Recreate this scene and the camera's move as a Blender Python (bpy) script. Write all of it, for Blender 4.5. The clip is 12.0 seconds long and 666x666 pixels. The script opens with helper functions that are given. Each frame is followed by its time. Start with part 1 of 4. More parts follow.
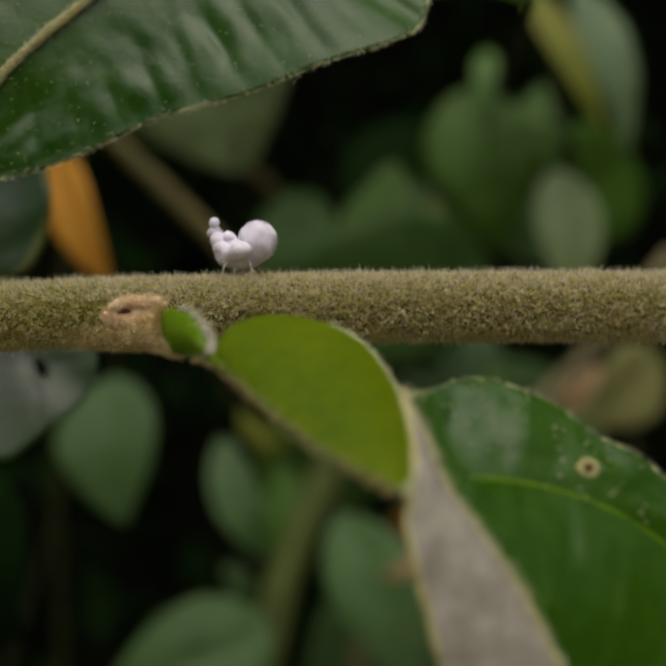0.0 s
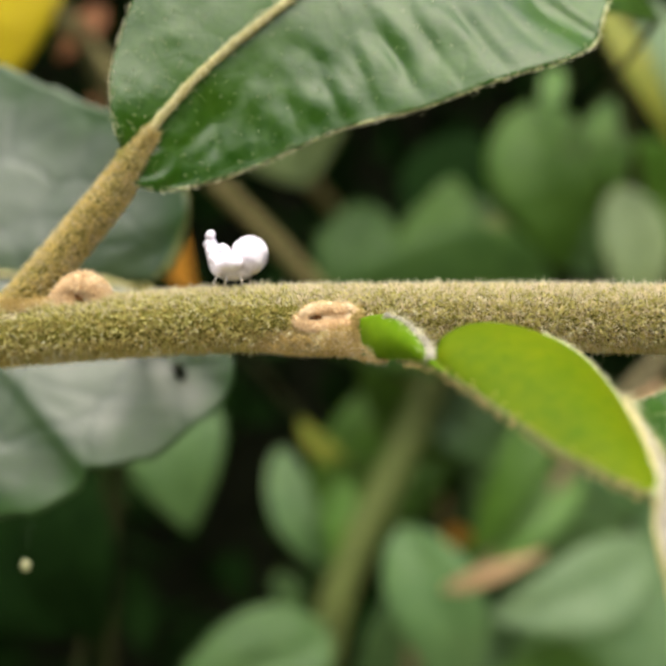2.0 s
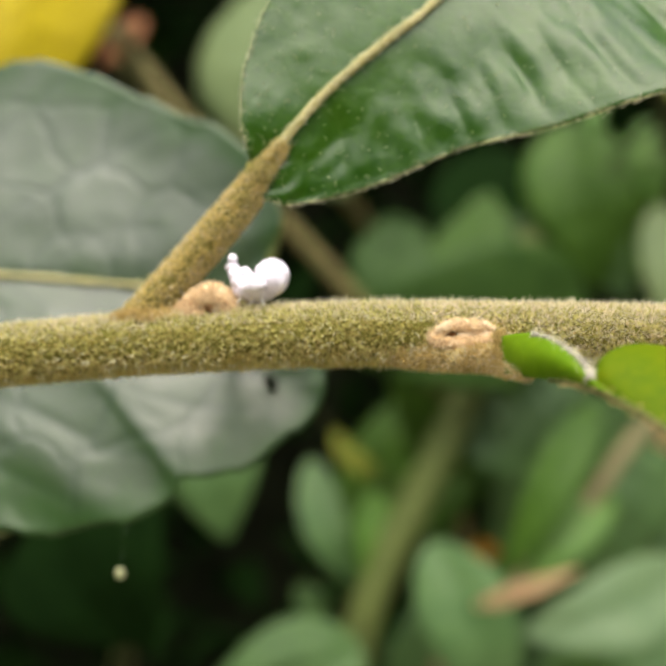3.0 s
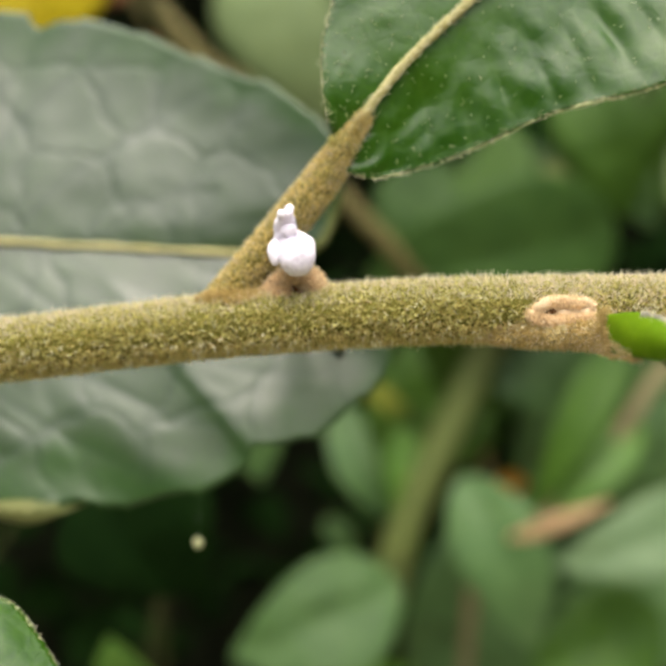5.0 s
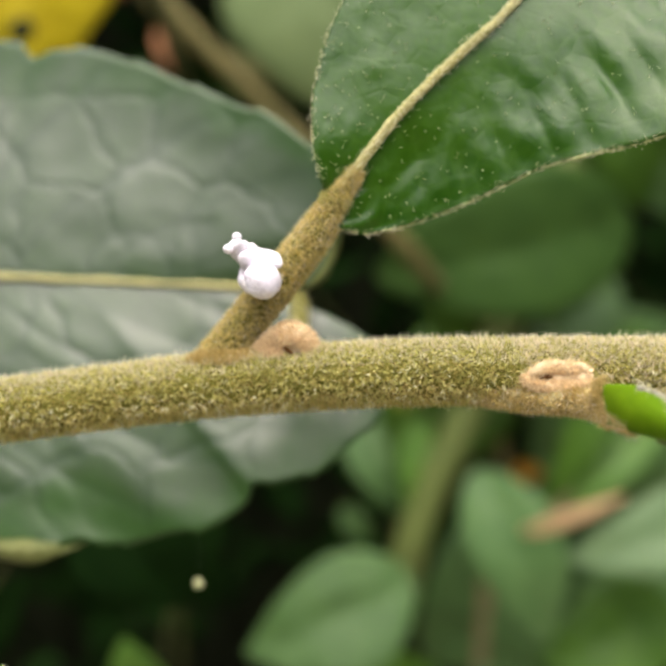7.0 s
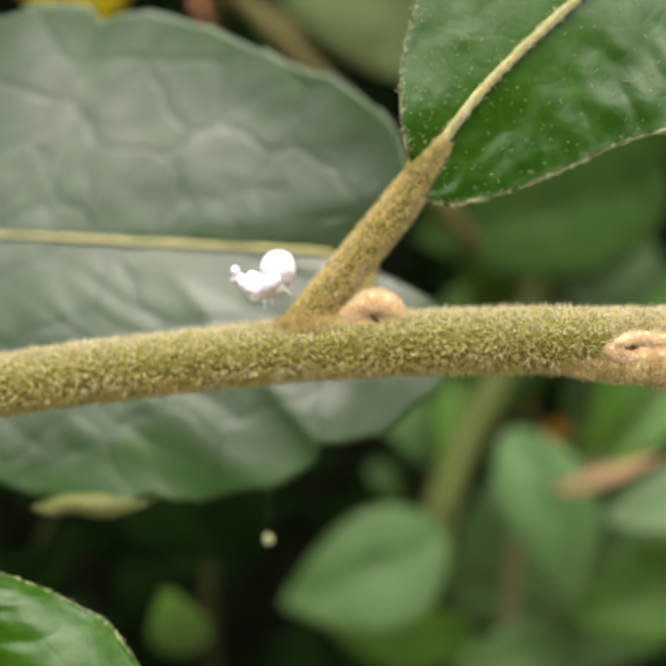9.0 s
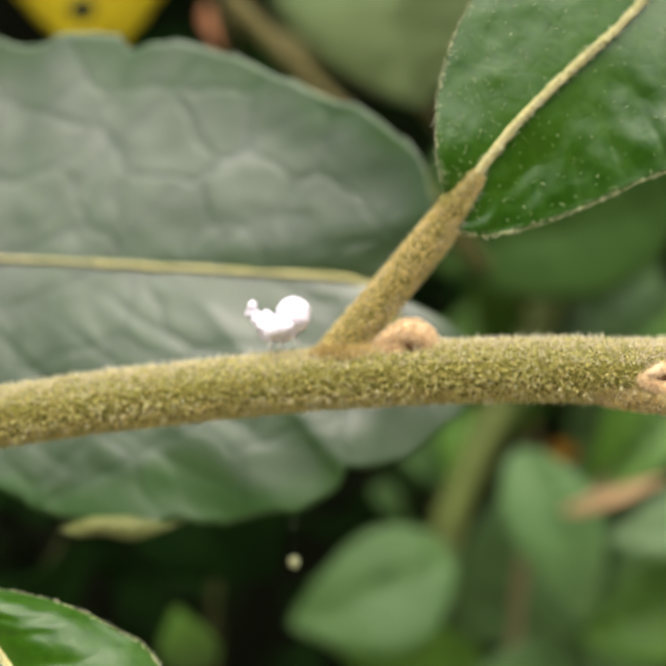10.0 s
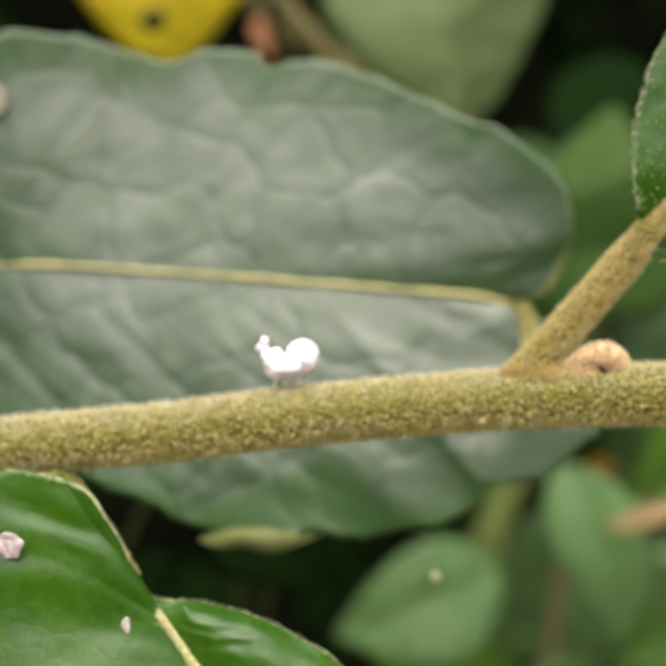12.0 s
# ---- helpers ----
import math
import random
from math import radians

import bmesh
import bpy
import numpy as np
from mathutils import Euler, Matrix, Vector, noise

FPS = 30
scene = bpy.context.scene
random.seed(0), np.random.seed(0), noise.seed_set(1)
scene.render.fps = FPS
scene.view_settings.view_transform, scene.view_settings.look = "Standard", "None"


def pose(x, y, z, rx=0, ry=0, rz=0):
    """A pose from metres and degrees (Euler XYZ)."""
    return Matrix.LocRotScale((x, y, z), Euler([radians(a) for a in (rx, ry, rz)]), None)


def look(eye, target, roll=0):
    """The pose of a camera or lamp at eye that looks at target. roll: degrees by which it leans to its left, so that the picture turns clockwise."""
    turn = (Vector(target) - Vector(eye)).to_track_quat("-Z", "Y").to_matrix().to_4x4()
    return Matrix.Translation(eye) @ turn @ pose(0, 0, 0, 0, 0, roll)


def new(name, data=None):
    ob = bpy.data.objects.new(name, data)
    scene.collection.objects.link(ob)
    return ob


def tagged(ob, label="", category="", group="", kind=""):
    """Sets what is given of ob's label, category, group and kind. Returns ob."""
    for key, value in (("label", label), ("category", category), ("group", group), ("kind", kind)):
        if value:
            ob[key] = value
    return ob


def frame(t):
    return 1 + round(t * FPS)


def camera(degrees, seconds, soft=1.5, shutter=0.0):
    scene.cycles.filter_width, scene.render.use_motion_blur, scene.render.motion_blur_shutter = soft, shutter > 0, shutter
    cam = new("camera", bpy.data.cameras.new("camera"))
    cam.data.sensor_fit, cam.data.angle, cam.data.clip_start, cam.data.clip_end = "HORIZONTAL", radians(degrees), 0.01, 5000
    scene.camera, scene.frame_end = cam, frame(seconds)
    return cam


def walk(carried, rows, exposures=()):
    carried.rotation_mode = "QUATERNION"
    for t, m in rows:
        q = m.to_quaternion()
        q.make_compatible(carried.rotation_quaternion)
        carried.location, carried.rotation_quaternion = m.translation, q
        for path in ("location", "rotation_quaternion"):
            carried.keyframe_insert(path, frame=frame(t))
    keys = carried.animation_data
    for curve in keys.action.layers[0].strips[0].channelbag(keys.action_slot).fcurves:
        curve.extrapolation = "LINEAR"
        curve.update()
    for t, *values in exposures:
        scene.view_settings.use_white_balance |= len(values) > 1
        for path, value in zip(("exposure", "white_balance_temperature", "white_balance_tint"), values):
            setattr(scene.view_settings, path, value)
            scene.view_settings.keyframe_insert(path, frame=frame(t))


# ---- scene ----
cam = camera(38, 12.0, soft=3.0)
# seconds, eye in metres, turn in degrees
PATH = [
    (0, 0.01529, -0.08840, -0.00483, 91.618, 1.662, -2.148),
    (0.5, 0.01326, -0.09073, -0.00437, 91.731, 1.279, -2.113),
    (1, 0.00905, -0.09070, -0.00518, 92.191, 1.385, -0.701),
    (1.5, 0.00492, -0.09049, -0.00647, 92.283, 0.567, -0.521),
    (2, 0.00074, -0.09031, -0.00514, 92.42, 0.541, -0.41),
    (2.5, -0.00243, -0.08992, -0.00655, 92.446, -0.190, 0.010),
    (3, -0.01109, -0.09054, -0.00475, 93.067, -0.731, 0.059),
    (3.5, -0.01516, -0.08713, -0.00211, 90.242, -0.166, -0.141),
    (3.7, -0.01795, -0.08741, -0.00201, 89.649, 0.619, -0.555),
    (5.5, -0.01925, -0.08932, 0.00313, 88.817, 0.896, 0.836),
    (6, -0.01696, -0.08821, 0.00673, 88.805, 1.215, 0.828),
    (6.5, -0.01653, -0.08753, 0.00795, 88.404, 1.305, 1.185),
    (8.5, -0.02040, -0.08683, 0.00945, 84.719, 1.298, 2.826),
    (9, -0.02283, -0.08992, 0.00994, 84.786, 0.900, 2.958),
    (9.5, -0.02380, -0.09147, 0.01087, 85.601, 0.866, 2.739),
    (10, -0.02635, -0.09202, 0.01128, 85.810, 0.613, 2.963),
    (10.5, -0.02931, -0.09219, 0.01186, 85.795, 0.451, 3.049),
    (11, -0.03282, -0.09246, 0.01082, 86.045, 0.232, 3.102),
    (11.5, -0.03971, -0.09321, 0.01274, 86.236, 0.233, 2.879),
    (12, -0.04616, -0.09487, 0.01252, 86.334, -0.509, 3.185),
]
# the opening fade from dark, then a steady exposure
EXPOSURES = [(0, -1.2, 6380, 6.5), (0.3, 0.2, 6380, 6.5), (0.5, 0.33, 6380, 6.5), (12, 0.36, 6380, 6.5)]
walk(cam, [(t, pose(x, y, z, rx, ry, rz)) for t, x, y, z, rx, ry, rz in PATH], EXPOSURES)
# a close-up lens: shallow sharpness on the twig
cam.data.dof.use_dof = True
cam.data.dof.focus_distance = 0.0885
cam.data.dof.aperture_fstop = 17.0

# ---- daylight: bright overcast ----
world = bpy.data.worlds.new("overcast_sky")
scene.world = world
world.use_nodes = True
wt = world.node_tree
sky = wt.nodes.new("ShaderNodeTexSky")
sky.sky_type, sky.sun_disc = "NISHITA", False
sky.sun_elevation, sky.sun_rotation = radians(60), radians(180)
sky.air_density, sky.dust_density, sky.ozone_density = 0.8, 9.0, 0.2
wt.links.new(sky.outputs[0], wt.nodes["Background"].inputs[0])
wt.nodes["Background"].inputs[1].default_value = 0.14
sun = new("sun", bpy.data.lights.new("sun", "SUN"))
sun.data.energy, sun.data.angle, sun.data.color = 3.0, radians(72), (1.0, 0.96, 0.94)
sun.matrix_world = look((0.0, -0.8, 1.5), (0, 0, 0))

MM = 0.001


# ---- materials ----
def shader(name):
    m = bpy.data.materials.new(name)
    m.use_nodes = True
    nt = m.node_tree
    return m, nt, nt.nodes["Principled BSDF"], nt.nodes["Material Output"]


def node(nt, kind, **inputs):
    n = nt.nodes.new(kind)
    for k, v in inputs.items():
        n.inputs[k.replace("_", " ")].default_value = v
    return n


def ramp(nt, fac, stops):
    r = nt.nodes.new("ShaderNodeValToRGB")
    el = r.color_ramp.elements
    while len(el) < len(stops):
        el.new(0.5)
    for e, (p, c) in zip(el, stops):
        e.position, e.color = p, (*c, 1)
    nt.links.new(fac, r.inputs[0])
    return r.outputs[0]


def noise_tex(nt, scale, detail=4.0, rough=0.55):
    tc = nt.nodes.new("ShaderNodeTexCoord")
    n = node(nt, "ShaderNodeTexNoise", Scale=scale, Detail=detail, Roughness=rough)
    nt.links.new(tc.outputs["Object"], n.inputs["Vector"])
    return n


def mixed(nt, fac, a, b, blend="MIX"):
    m = nt.nodes.new("ShaderNodeMix")
    m.data_type, m.blend_type = "RGBA", blend
    for sock, v in ((m.inputs[0], fac), (m.inputs[6], a), (m.inputs[7], b)):
        if isinstance(v, bpy.types.NodeSocket):
            nt.links.new(v, sock)
        else:
            sock.default_value = v if isinstance(v, float) else (*v, 1)
    return m.outputs[2]


def math_node(nt, op, a, b=0.0):
    m = nt.nodes.new("ShaderNodeMath")
    m.operation = op
    for sock, v in ((m.inputs[0], a), (m.inputs[1], b)):
        if isinstance(v, bpy.types.NodeSocket):
            nt.links.new(v, sock)
        else:
            sock.default_value = v
    return m.outputs[0]


def bumped(nt, bsdf, height, strength, distance):
    b = node(nt, "ShaderNodeBump", Strength=strength, Distance=distance)
    nt.links.new(height, b.inputs["Height"])
    nt.links.new(b.outputs[0], bsdf.inputs["Normal"])
    return b.outputs[0]


def leaf_mat(name, dark, light, vein, rough=0.4, through_light=0.25, vein_amount=0.5, plates=0.0, gloss=0.5):
    """Leaf skin: mottled green, paler side veins that follow the blade, a little light passing through."""
    m, nt, bsdf, out = shader(name)
    big, fine = noise_tex(nt, 70.0), noise_tex(nt, 900.0, 6.0)
    base = ramp(nt, big.outputs[0], [(0.32, dark), (0.68, light)])
    base = mixed(nt, 0.35, base, ramp(nt, fine.outputs[0], [(0.3, dark), (0.7, light)]))
    uv = nt.nodes.new("ShaderNodeUVMap")
    sep = nt.nodes.new("ShaderNodeSeparateXYZ")
    nt.links.new(uv.outputs[0], sep.inputs[0])
    tri = math_node(nt, "PINGPONG", sep.outputs[0], 0.5)
    soft = nt.nodes.new("ShaderNodeMapRange")
    soft.inputs[1].default_value, soft.inputs[2].default_value = 0.0, 0.09
    soft.inputs[3].default_value, soft.inputs[4].default_value = vein_amount, 0.0
    nt.links.new(tri, soft.inputs[0])
    base = mixed(nt, soft.outputs[0], base, vein)
    vor = node(nt, "ShaderNodeTexVoronoi", Scale=420.0)
    vor.feature = "DISTANCE_TO_EDGE"
    tc = nt.nodes.new("ShaderNodeTexCoord")
    nt.links.new(tc.outputs["Object"], vor.inputs["Vector"])
    net = math_node(nt, "LESS_THAN", vor.outputs[0], 0.035)
    base = mixed(nt, math_node(nt, "MULTIPLY", net, 0.16), base, vein)
    crease = None
    if plates:
        # polygonal plates between the small veins, with greener creases
        warp = noise_tex(nt, 160.0, 3.0)
        at = nt.nodes.new("ShaderNodeVectorMath")
        at.operation = "MULTIPLY_ADD"
        at.inputs[1].default_value = (0.006, 0.006, 0.006)
        nt.links.new(warp.outputs["Color"], at.inputs[0])
        nt.links.new(tc.outputs["Object"], at.inputs[2])
        pl = node(nt, "ShaderNodeTexVoronoi", Scale=plates)
        pl.feature = "DISTANCE_TO_EDGE"
        nt.links.new(at.outputs[0], pl.inputs["Vector"])
        crease = nt.nodes.new("ShaderNodeMapRange")
        crease.inputs[1].default_value, crease.inputs[2].default_value = 0.0, 0.08
        crease.inputs[3].default_value, crease.inputs[4].default_value = 0.0, 1.0
        nt.links.new(pl.outputs[0], crease.inputs[0])
        base = mixed(nt, math_node(nt, "MULTIPLY", math_node(nt, "SUBTRACT", 1.0, crease.outputs[0]), 0.85), base, vein)
        # the margin's loss of sheen is painted in: an uneven band, greener and duller
        band = nt.nodes.new("ShaderNodeMapRange")
        band.interpolation_type = "SMOOTHSTEP"
        band.inputs[1].default_value, band.inputs[2].default_value = 0.76, 1.0
        nt.links.new(math_node(nt, "ADD", sep.outputs[1], math_node(nt, "MULTIPLY", math_node(nt, "SUBTRACT", big.outputs[0], 0.5), 0.7)), band.inputs[0])
        base = mixed(nt, math_node(nt, "MULTIPLY", band.outputs[0], 0.6), base, (0.026, 0.082, 0.009))
    nt.links.new(base, bsdf.inputs["Base Color"])
    rr = nt.nodes.new("ShaderNodeMapRange")
    rr.inputs[3].default_value, rr.inputs[4].default_value = rough - 0.09, rough + 0.12
    nt.links.new(fine.outputs[0], rr.inputs[0])
    nt.links.new(rr.outputs[0], bsdf.inputs["Roughness"])
    bsdf.inputs["Specular IOR Level"].default_value = gloss
    height = math_node(nt, "ADD", math_node(nt, "MULTIPLY", fine.outputs[0], 0.5), math_node(nt, "MINIMUM", vor.outputs[0], 0.12))
    if crease:
        height = math_node(nt, "ADD", math_node(nt, "MULTIPLY", height, 0.7), math_node(nt, "MULTIPLY", crease.outputs[0], 0.75))
        patch = noise_tex(nt, 45.0, 3.0)
        dull = nt.nodes.new("ShaderNodeMapRange")
        dull.inputs[1].default_value, dull.inputs[2].default_value = 0.38, 0.62
        dull.inputs[3].default_value, dull.inputs[4].default_value = gloss * 0.7, gloss
        nt.links.new(patch.outputs[0], dull.inputs[0])
        nt.links.new(math_node(nt, "MULTIPLY", dull.outputs[0], math_node(nt, "SUBTRACT", 1.0, math_node(nt, "MULTIPLY", band.outputs[0], 0.36))), bsdf.inputs["Specular IOR Level"])
        nt.links.new(math_node(nt, "MULTIPLY", 0.5, math_node(nt, "SUBTRACT", 1.0, math_node(nt, "MULTIPLY", band.outputs[0], 0.36))), bsdf.inputs["Coat Weight"])
    nrm = bumped(nt, bsdf, height, 0.5 if crease else 0.35, 0.0003)
    tr = nt.nodes.new("ShaderNodeBsdfTranslucent")
    nt.links.new(mixed(nt, 1.0, base, (0.95, 1.0, 0.35), "MULTIPLY"), tr.inputs[0])
    mx = nt.nodes.new("ShaderNodeMixShader")
    mx.inputs[0].default_value = through_light
    nt.links.new(bsdf.outputs[0], mx.inputs[1])
    nt.links.new(tr.outputs[0], mx.inputs[2])
    nt.links.new(mx.outputs[0], out.inputs[0])
    return m


def rough_mat(name, a, b, scale, rough=0.85, strength=0.5, distance=0.0002):
    """A matt two-tone surface with grain."""
    m, nt, bsdf, _ = shader(name)
    n1, n2 = noise_tex(nt, scale, 6.0, 0.65), noise_tex(nt, scale * 0.09, 3.0)
    base = ramp(nt, n1.outputs[0], [(0.36, a), (0.62, b)])
    base = mixed(nt, math_node(nt, "MULTIPLY", n2.outputs[0], 0.35), base, a)
    nt.links.new(base, bsdf.inputs["Base Color"])
    bsdf.inputs["Roughness"].default_value = rough
    bumped(nt, bsdf, n1.outputs[0], strength, distance)
    return m


def hair_mat(name, a, b):
    m, nt, bsdf, out = shader(name)
    g = nt.nodes.new("ShaderNodeNewGeometry")
    base = ramp(nt, g.outputs["Random Per Island"], [(0.0, a), (1.0, b)])
    nt.links.new(base, bsdf.inputs["Base Color"])
    bsdf.inputs["Roughness"].default_value = 0.7
    bsdf.inputs["Specular IOR Level"].default_value = 0.12
    tr = nt.nodes.new("ShaderNodeBsdfTranslucent")
    nt.links.new(base, tr.inputs[0])
    mx = nt.nodes.new("ShaderNodeMixShader")
    mx.inputs[0].default_value = 0.45
    nt.links.new(bsdf.outputs[0], mx.inputs[1])
    nt.links.new(tr.outputs[0], mx.inputs[2])
    nt.links.new(mx.outputs[0], out.inputs[0])
    return m


M_STEM = rough_mat("felted_green_bark", (0.115, 0.112, 0.02), (0.205, 0.19, 0.046), 1300.0, 0.9, 0.6, 0.00025)
M_STEM.node_tree.nodes["Principled BSDF"].inputs["Specular IOR Level"].default_value = 0.05
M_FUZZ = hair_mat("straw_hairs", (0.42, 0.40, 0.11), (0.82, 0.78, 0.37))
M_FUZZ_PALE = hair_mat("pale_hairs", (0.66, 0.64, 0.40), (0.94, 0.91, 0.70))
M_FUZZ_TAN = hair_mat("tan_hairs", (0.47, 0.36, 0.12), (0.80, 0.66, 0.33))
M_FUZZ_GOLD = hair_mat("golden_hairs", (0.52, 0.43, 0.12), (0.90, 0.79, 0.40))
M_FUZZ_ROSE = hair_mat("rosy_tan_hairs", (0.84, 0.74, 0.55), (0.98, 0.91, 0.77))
M_FUZZ_WAX = hair_mat("wax_threads", (0.86, 0.83, 0.90), (0.95, 0.92, 0.98))
M_SPECK = hair_mat("star_hairs", (0.36, 0.42, 0.20), (0.62, 0.66, 0.42))
M_FUZZ_PEACH = hair_mat("peach_hairs", (0.78, 0.62, 0.39), (0.97, 0.85, 0.63))
M_SCAR = rough_mat("peach_bark", (0.58, 0.43, 0.25), (0.78, 0.63, 0.42), 1300.0, 0.85, 0.5, 0.0002)
M_BUD = rough_mat("russet_bud", (0.42, 0.24, 0.09), (0.64, 0.42, 0.20), 900.0, 0.8, 0.5, 0.0002)
M_PIT = rough_mat("dark_pit", (0.05, 0.022, 0.006), (0.13, 0.06, 0.02), 2000.0)
M_PIT.node_tree.nodes["Principled BSDF"].inputs["Specular IOR Level"].default_value = 0.0
M_RIB = rough_mat("tan_midrib", (0.34, 0.32, 0.11), (0.56, 0.51, 0.25), 1600.0, 0.85, 0.5, 0.0002)
M_RIM = rough_mat("pale_rim", (0.38, 0.42, 0.18), (0.60, 0.62, 0.34), 1600.0, 0.85, 0.5, 0.0002)
M_LEAF = leaf_mat("glossy_leaf", (0.014, 0.062, 0.001), (0.05, 0.128, 0.003), (0.06, 0.135, 0.012), 0.31, 0.2, 0.2, 0.0, 0.42)
M_LEAF_GREY = leaf_mat("sheeny_leaf", (0.014, 0.043, 0.005), (0.032, 0.075, 0.014), (0.010, 0.042, 0.003), 0.42, 0.12, 0.85, 75.0, 0.95)
M_LEAF_GREY.node_tree.nodes["Principled BSDF"].inputs["Coat Roughness"].default_value = 0.46
M_LEAF_GREY.node_tree.nodes["Principled BSDF"].inputs["Specular Tint"].default_value = (1.0, 0.95, 0.98, 1.0)
M_FLAP = leaf_mat("olive_curled_leaf", (0.09, 0.12, 0.03), (0.20, 0.21, 0.07), (0.22, 0.22, 0.08), 0.55, 0.25, 0.15, 0.0, 0.3)
M_LOBE = leaf_mat("young_green_leaf", (0.11, 0.24, 0.003), (0.22, 0.36, 0.008), (0.17, 0.30, 0.02), 0.55, 0.35, 0.12, 0.0, 0.15)
M_LIME = leaf_mat("lime_leaf", (0.09, 0.18, 0.001), (0.24, 0.30, 0.002), (0.20, 0.24, 0.006), 0.6, 0.4, 0.12, 0.0, 0.12)
M_FELT = rough_mat("felted_underside", (0.23, 0.21, 0.16), (0.40, 0.375, 0.30), 500.0, 0.9, 0.5, 0.0002)
M_SCAB = rough_mat("grey_pink_scab", (0.34, 0.25, 0.26), (0.66, 0.60, 0.58), 700.0, 0.8, 0.6, 0.0002)
M_RIDGE = rough_mat("tan_bark", (0.40, 0.34, 0.16), (0.58, 0.50, 0.28), 1300.0, 0.9, 0.5, 0.0002)
M_BG = {
    "pale": leaf_mat("pale_green_leaf", (0.15, 0.215, 0.085), (0.22, 0.29, 0.12), (0.2, 0.28, 0.1), 0.55, 0.25, 0.15, 0.0, 0.35),
    "mid": leaf_mat("green_leaf", (0.035, 0.09, 0.007), (0.07, 0.15, 0.013), (0.09, 0.17, 0.03), 0.5, 0.25, 0.15, 0.0, 0.22),
    "blue": leaf_mat("cool_green_leaf", (0.062, 0.135, 0.038), (0.112, 0.20, 0.064), (0.12, 0.2, 0.09), 0.48, 0.2, 0.15, 0.0, 0.3),
    "teal": leaf_mat("muted_green_leaf", (0.05, 0.108, 0.028), (0.088, 0.162, 0.048), (0.07, 0.13, 0.025), 0.5, 0.2, 0.15, 0.0, 0.3),
    "dusk": leaf_mat("dim_green_leaf", (0.026, 0.066, 0.010), (0.05, 0.105, 0.018), (0.04, 0.08, 0.02), 0.55, 0.2, 0.15, 0.0, 0.2),
    "bright": leaf_mat("bright_green_leaf", (0.06, 0.155, 0.016), (0.11, 0.22, 0.03), (0.16, 0.28, 0.06), 0.5, 0.3, 0.15, 0.0, 0.35),
    "lime": leaf_mat("yellowing_leaf", (0.14, 0.19, 0.012), (0.26, 0.26, 0.03), (0.26, 0.28, 0.06), 0.55, 0.3, 0.15, 0.0, 0.35),
    # green leaf taken nearly to black: the deep shade sits in its colour
    "deep": leaf_mat("shade_dark_leaf", (0.003, 0.010, 0.0015), (0.007, 0.021, 0.003), (0.008, 0.022, 0.004), 0.85, 0.1, 0.15, 0.0, 0.04),
    "orange": leaf_mat("orange_leaf", (0.45, 0.19, 0.012), (0.62, 0.31, 0.03), (0.5, 0.3, 0.1), 0.6, 0.2, 0.1, 0.0, 0.3),
    "yellow": leaf_mat("yellow_leaf", (0.40, 0.31, 0.003), (0.55, 0.45, 0.006), (0.6, 0.48, 0.03), 0.6, 0.25, 0.1, 0.0, 0.3),
    "russet": leaf_mat("withered_leaf", (0.14, 0.05, 0.015), (0.26, 0.11, 0.04), (0.3, 0.2, 0.1), 0.7, 0.1, 0.1, 0.0, 0.3),
    "silver": leaf_mat("silvery_leaf", (0.09, 0.16, 0.062), (0.14, 0.215, 0.092), (0.26, 0.34, 0.2), 0.5, 0.2, 0.1, 0.0, 0.4),
    "peach": leaf_mat("dry_peach_leaf", (0.70, 0.45, 0.24), (0.84, 0.60, 0.36), (0.8, 0.6, 0.4), 0.65, 0.2, 0.1, 0.0, 0.3),
    "cream": leaf_mat("cream_green_leaf", (0.22, 0.23, 0.07), (0.34, 0.33, 0.13), (0.36, 0.36, 0.15), 0.55, 0.25, 0.1, 0.0, 0.3),
}
M_TWIG_BROWN = rough_mat("brown_twig", (0.065, 0.055, 0.012), (0.13, 0.112, 0.028), 300.0, 0.85)
M_STALK = rough_mat("dark_stalk", (0.018, 0.02, 0.006), (0.04, 0.042, 0.014), 300.0, 0.8)
M_STALK.node_tree.nodes["Principled BSDF"].inputs["Specular IOR Level"].default_value = 0.08
M_TWIG_PALE = rough_mat("tan_twig", (0.15, 0.13, 0.055), (0.26, 0.22, 0.11), 300.0, 0.8)
M_TWIG_GREEN = rough_mat("olive_twig", (0.06, 0.085, 0.014), (0.12, 0.15, 0.03), 300.0, 0.7)
# the unseen ground is paled so that it bounces light up under the twig
M_SOIL = rough_mat("bounce_soil", (0.18, 0.17, 0.11), (0.34, 0.32, 0.23), 60.0, 0.95, 0.8, 0.004)
M_HEDGE = rough_mat("hedge_green", (0.012, 0.025, 0.006), (0.05, 0.08, 0.022), 18.0, 0.9, 0.8, 0.02)
# near black: shade of hedge inside and leaf hole put into the colour
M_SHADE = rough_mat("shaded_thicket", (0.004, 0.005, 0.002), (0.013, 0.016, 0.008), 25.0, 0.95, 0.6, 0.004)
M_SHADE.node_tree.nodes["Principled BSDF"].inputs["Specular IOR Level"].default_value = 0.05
M_WAX = rough_mat("white_wax", (0.80, 0.75, 0.84), (0.92, 0.87, 0.95), 1800.0, 0.8, 0.5, 0.00015)
M_WAX.node_tree.nodes["Principled BSDF"].inputs["Specular IOR Level"].default_value = 0.08
M_WAX.node_tree.nodes["Principled BSDF"].inputs["Subsurface Weight"].default_value = 0.25
M_WAX.node_tree.nodes["Principled BSDF"].inputs["Subsurface Radius"].default_value = (0.0004, 0.0004, 0.0004)
M_LEG = rough_mat("waxy_leg", (0.58, 0.53, 0.46), (0.80, 0.76, 0.70), 3000.0, 0.7)
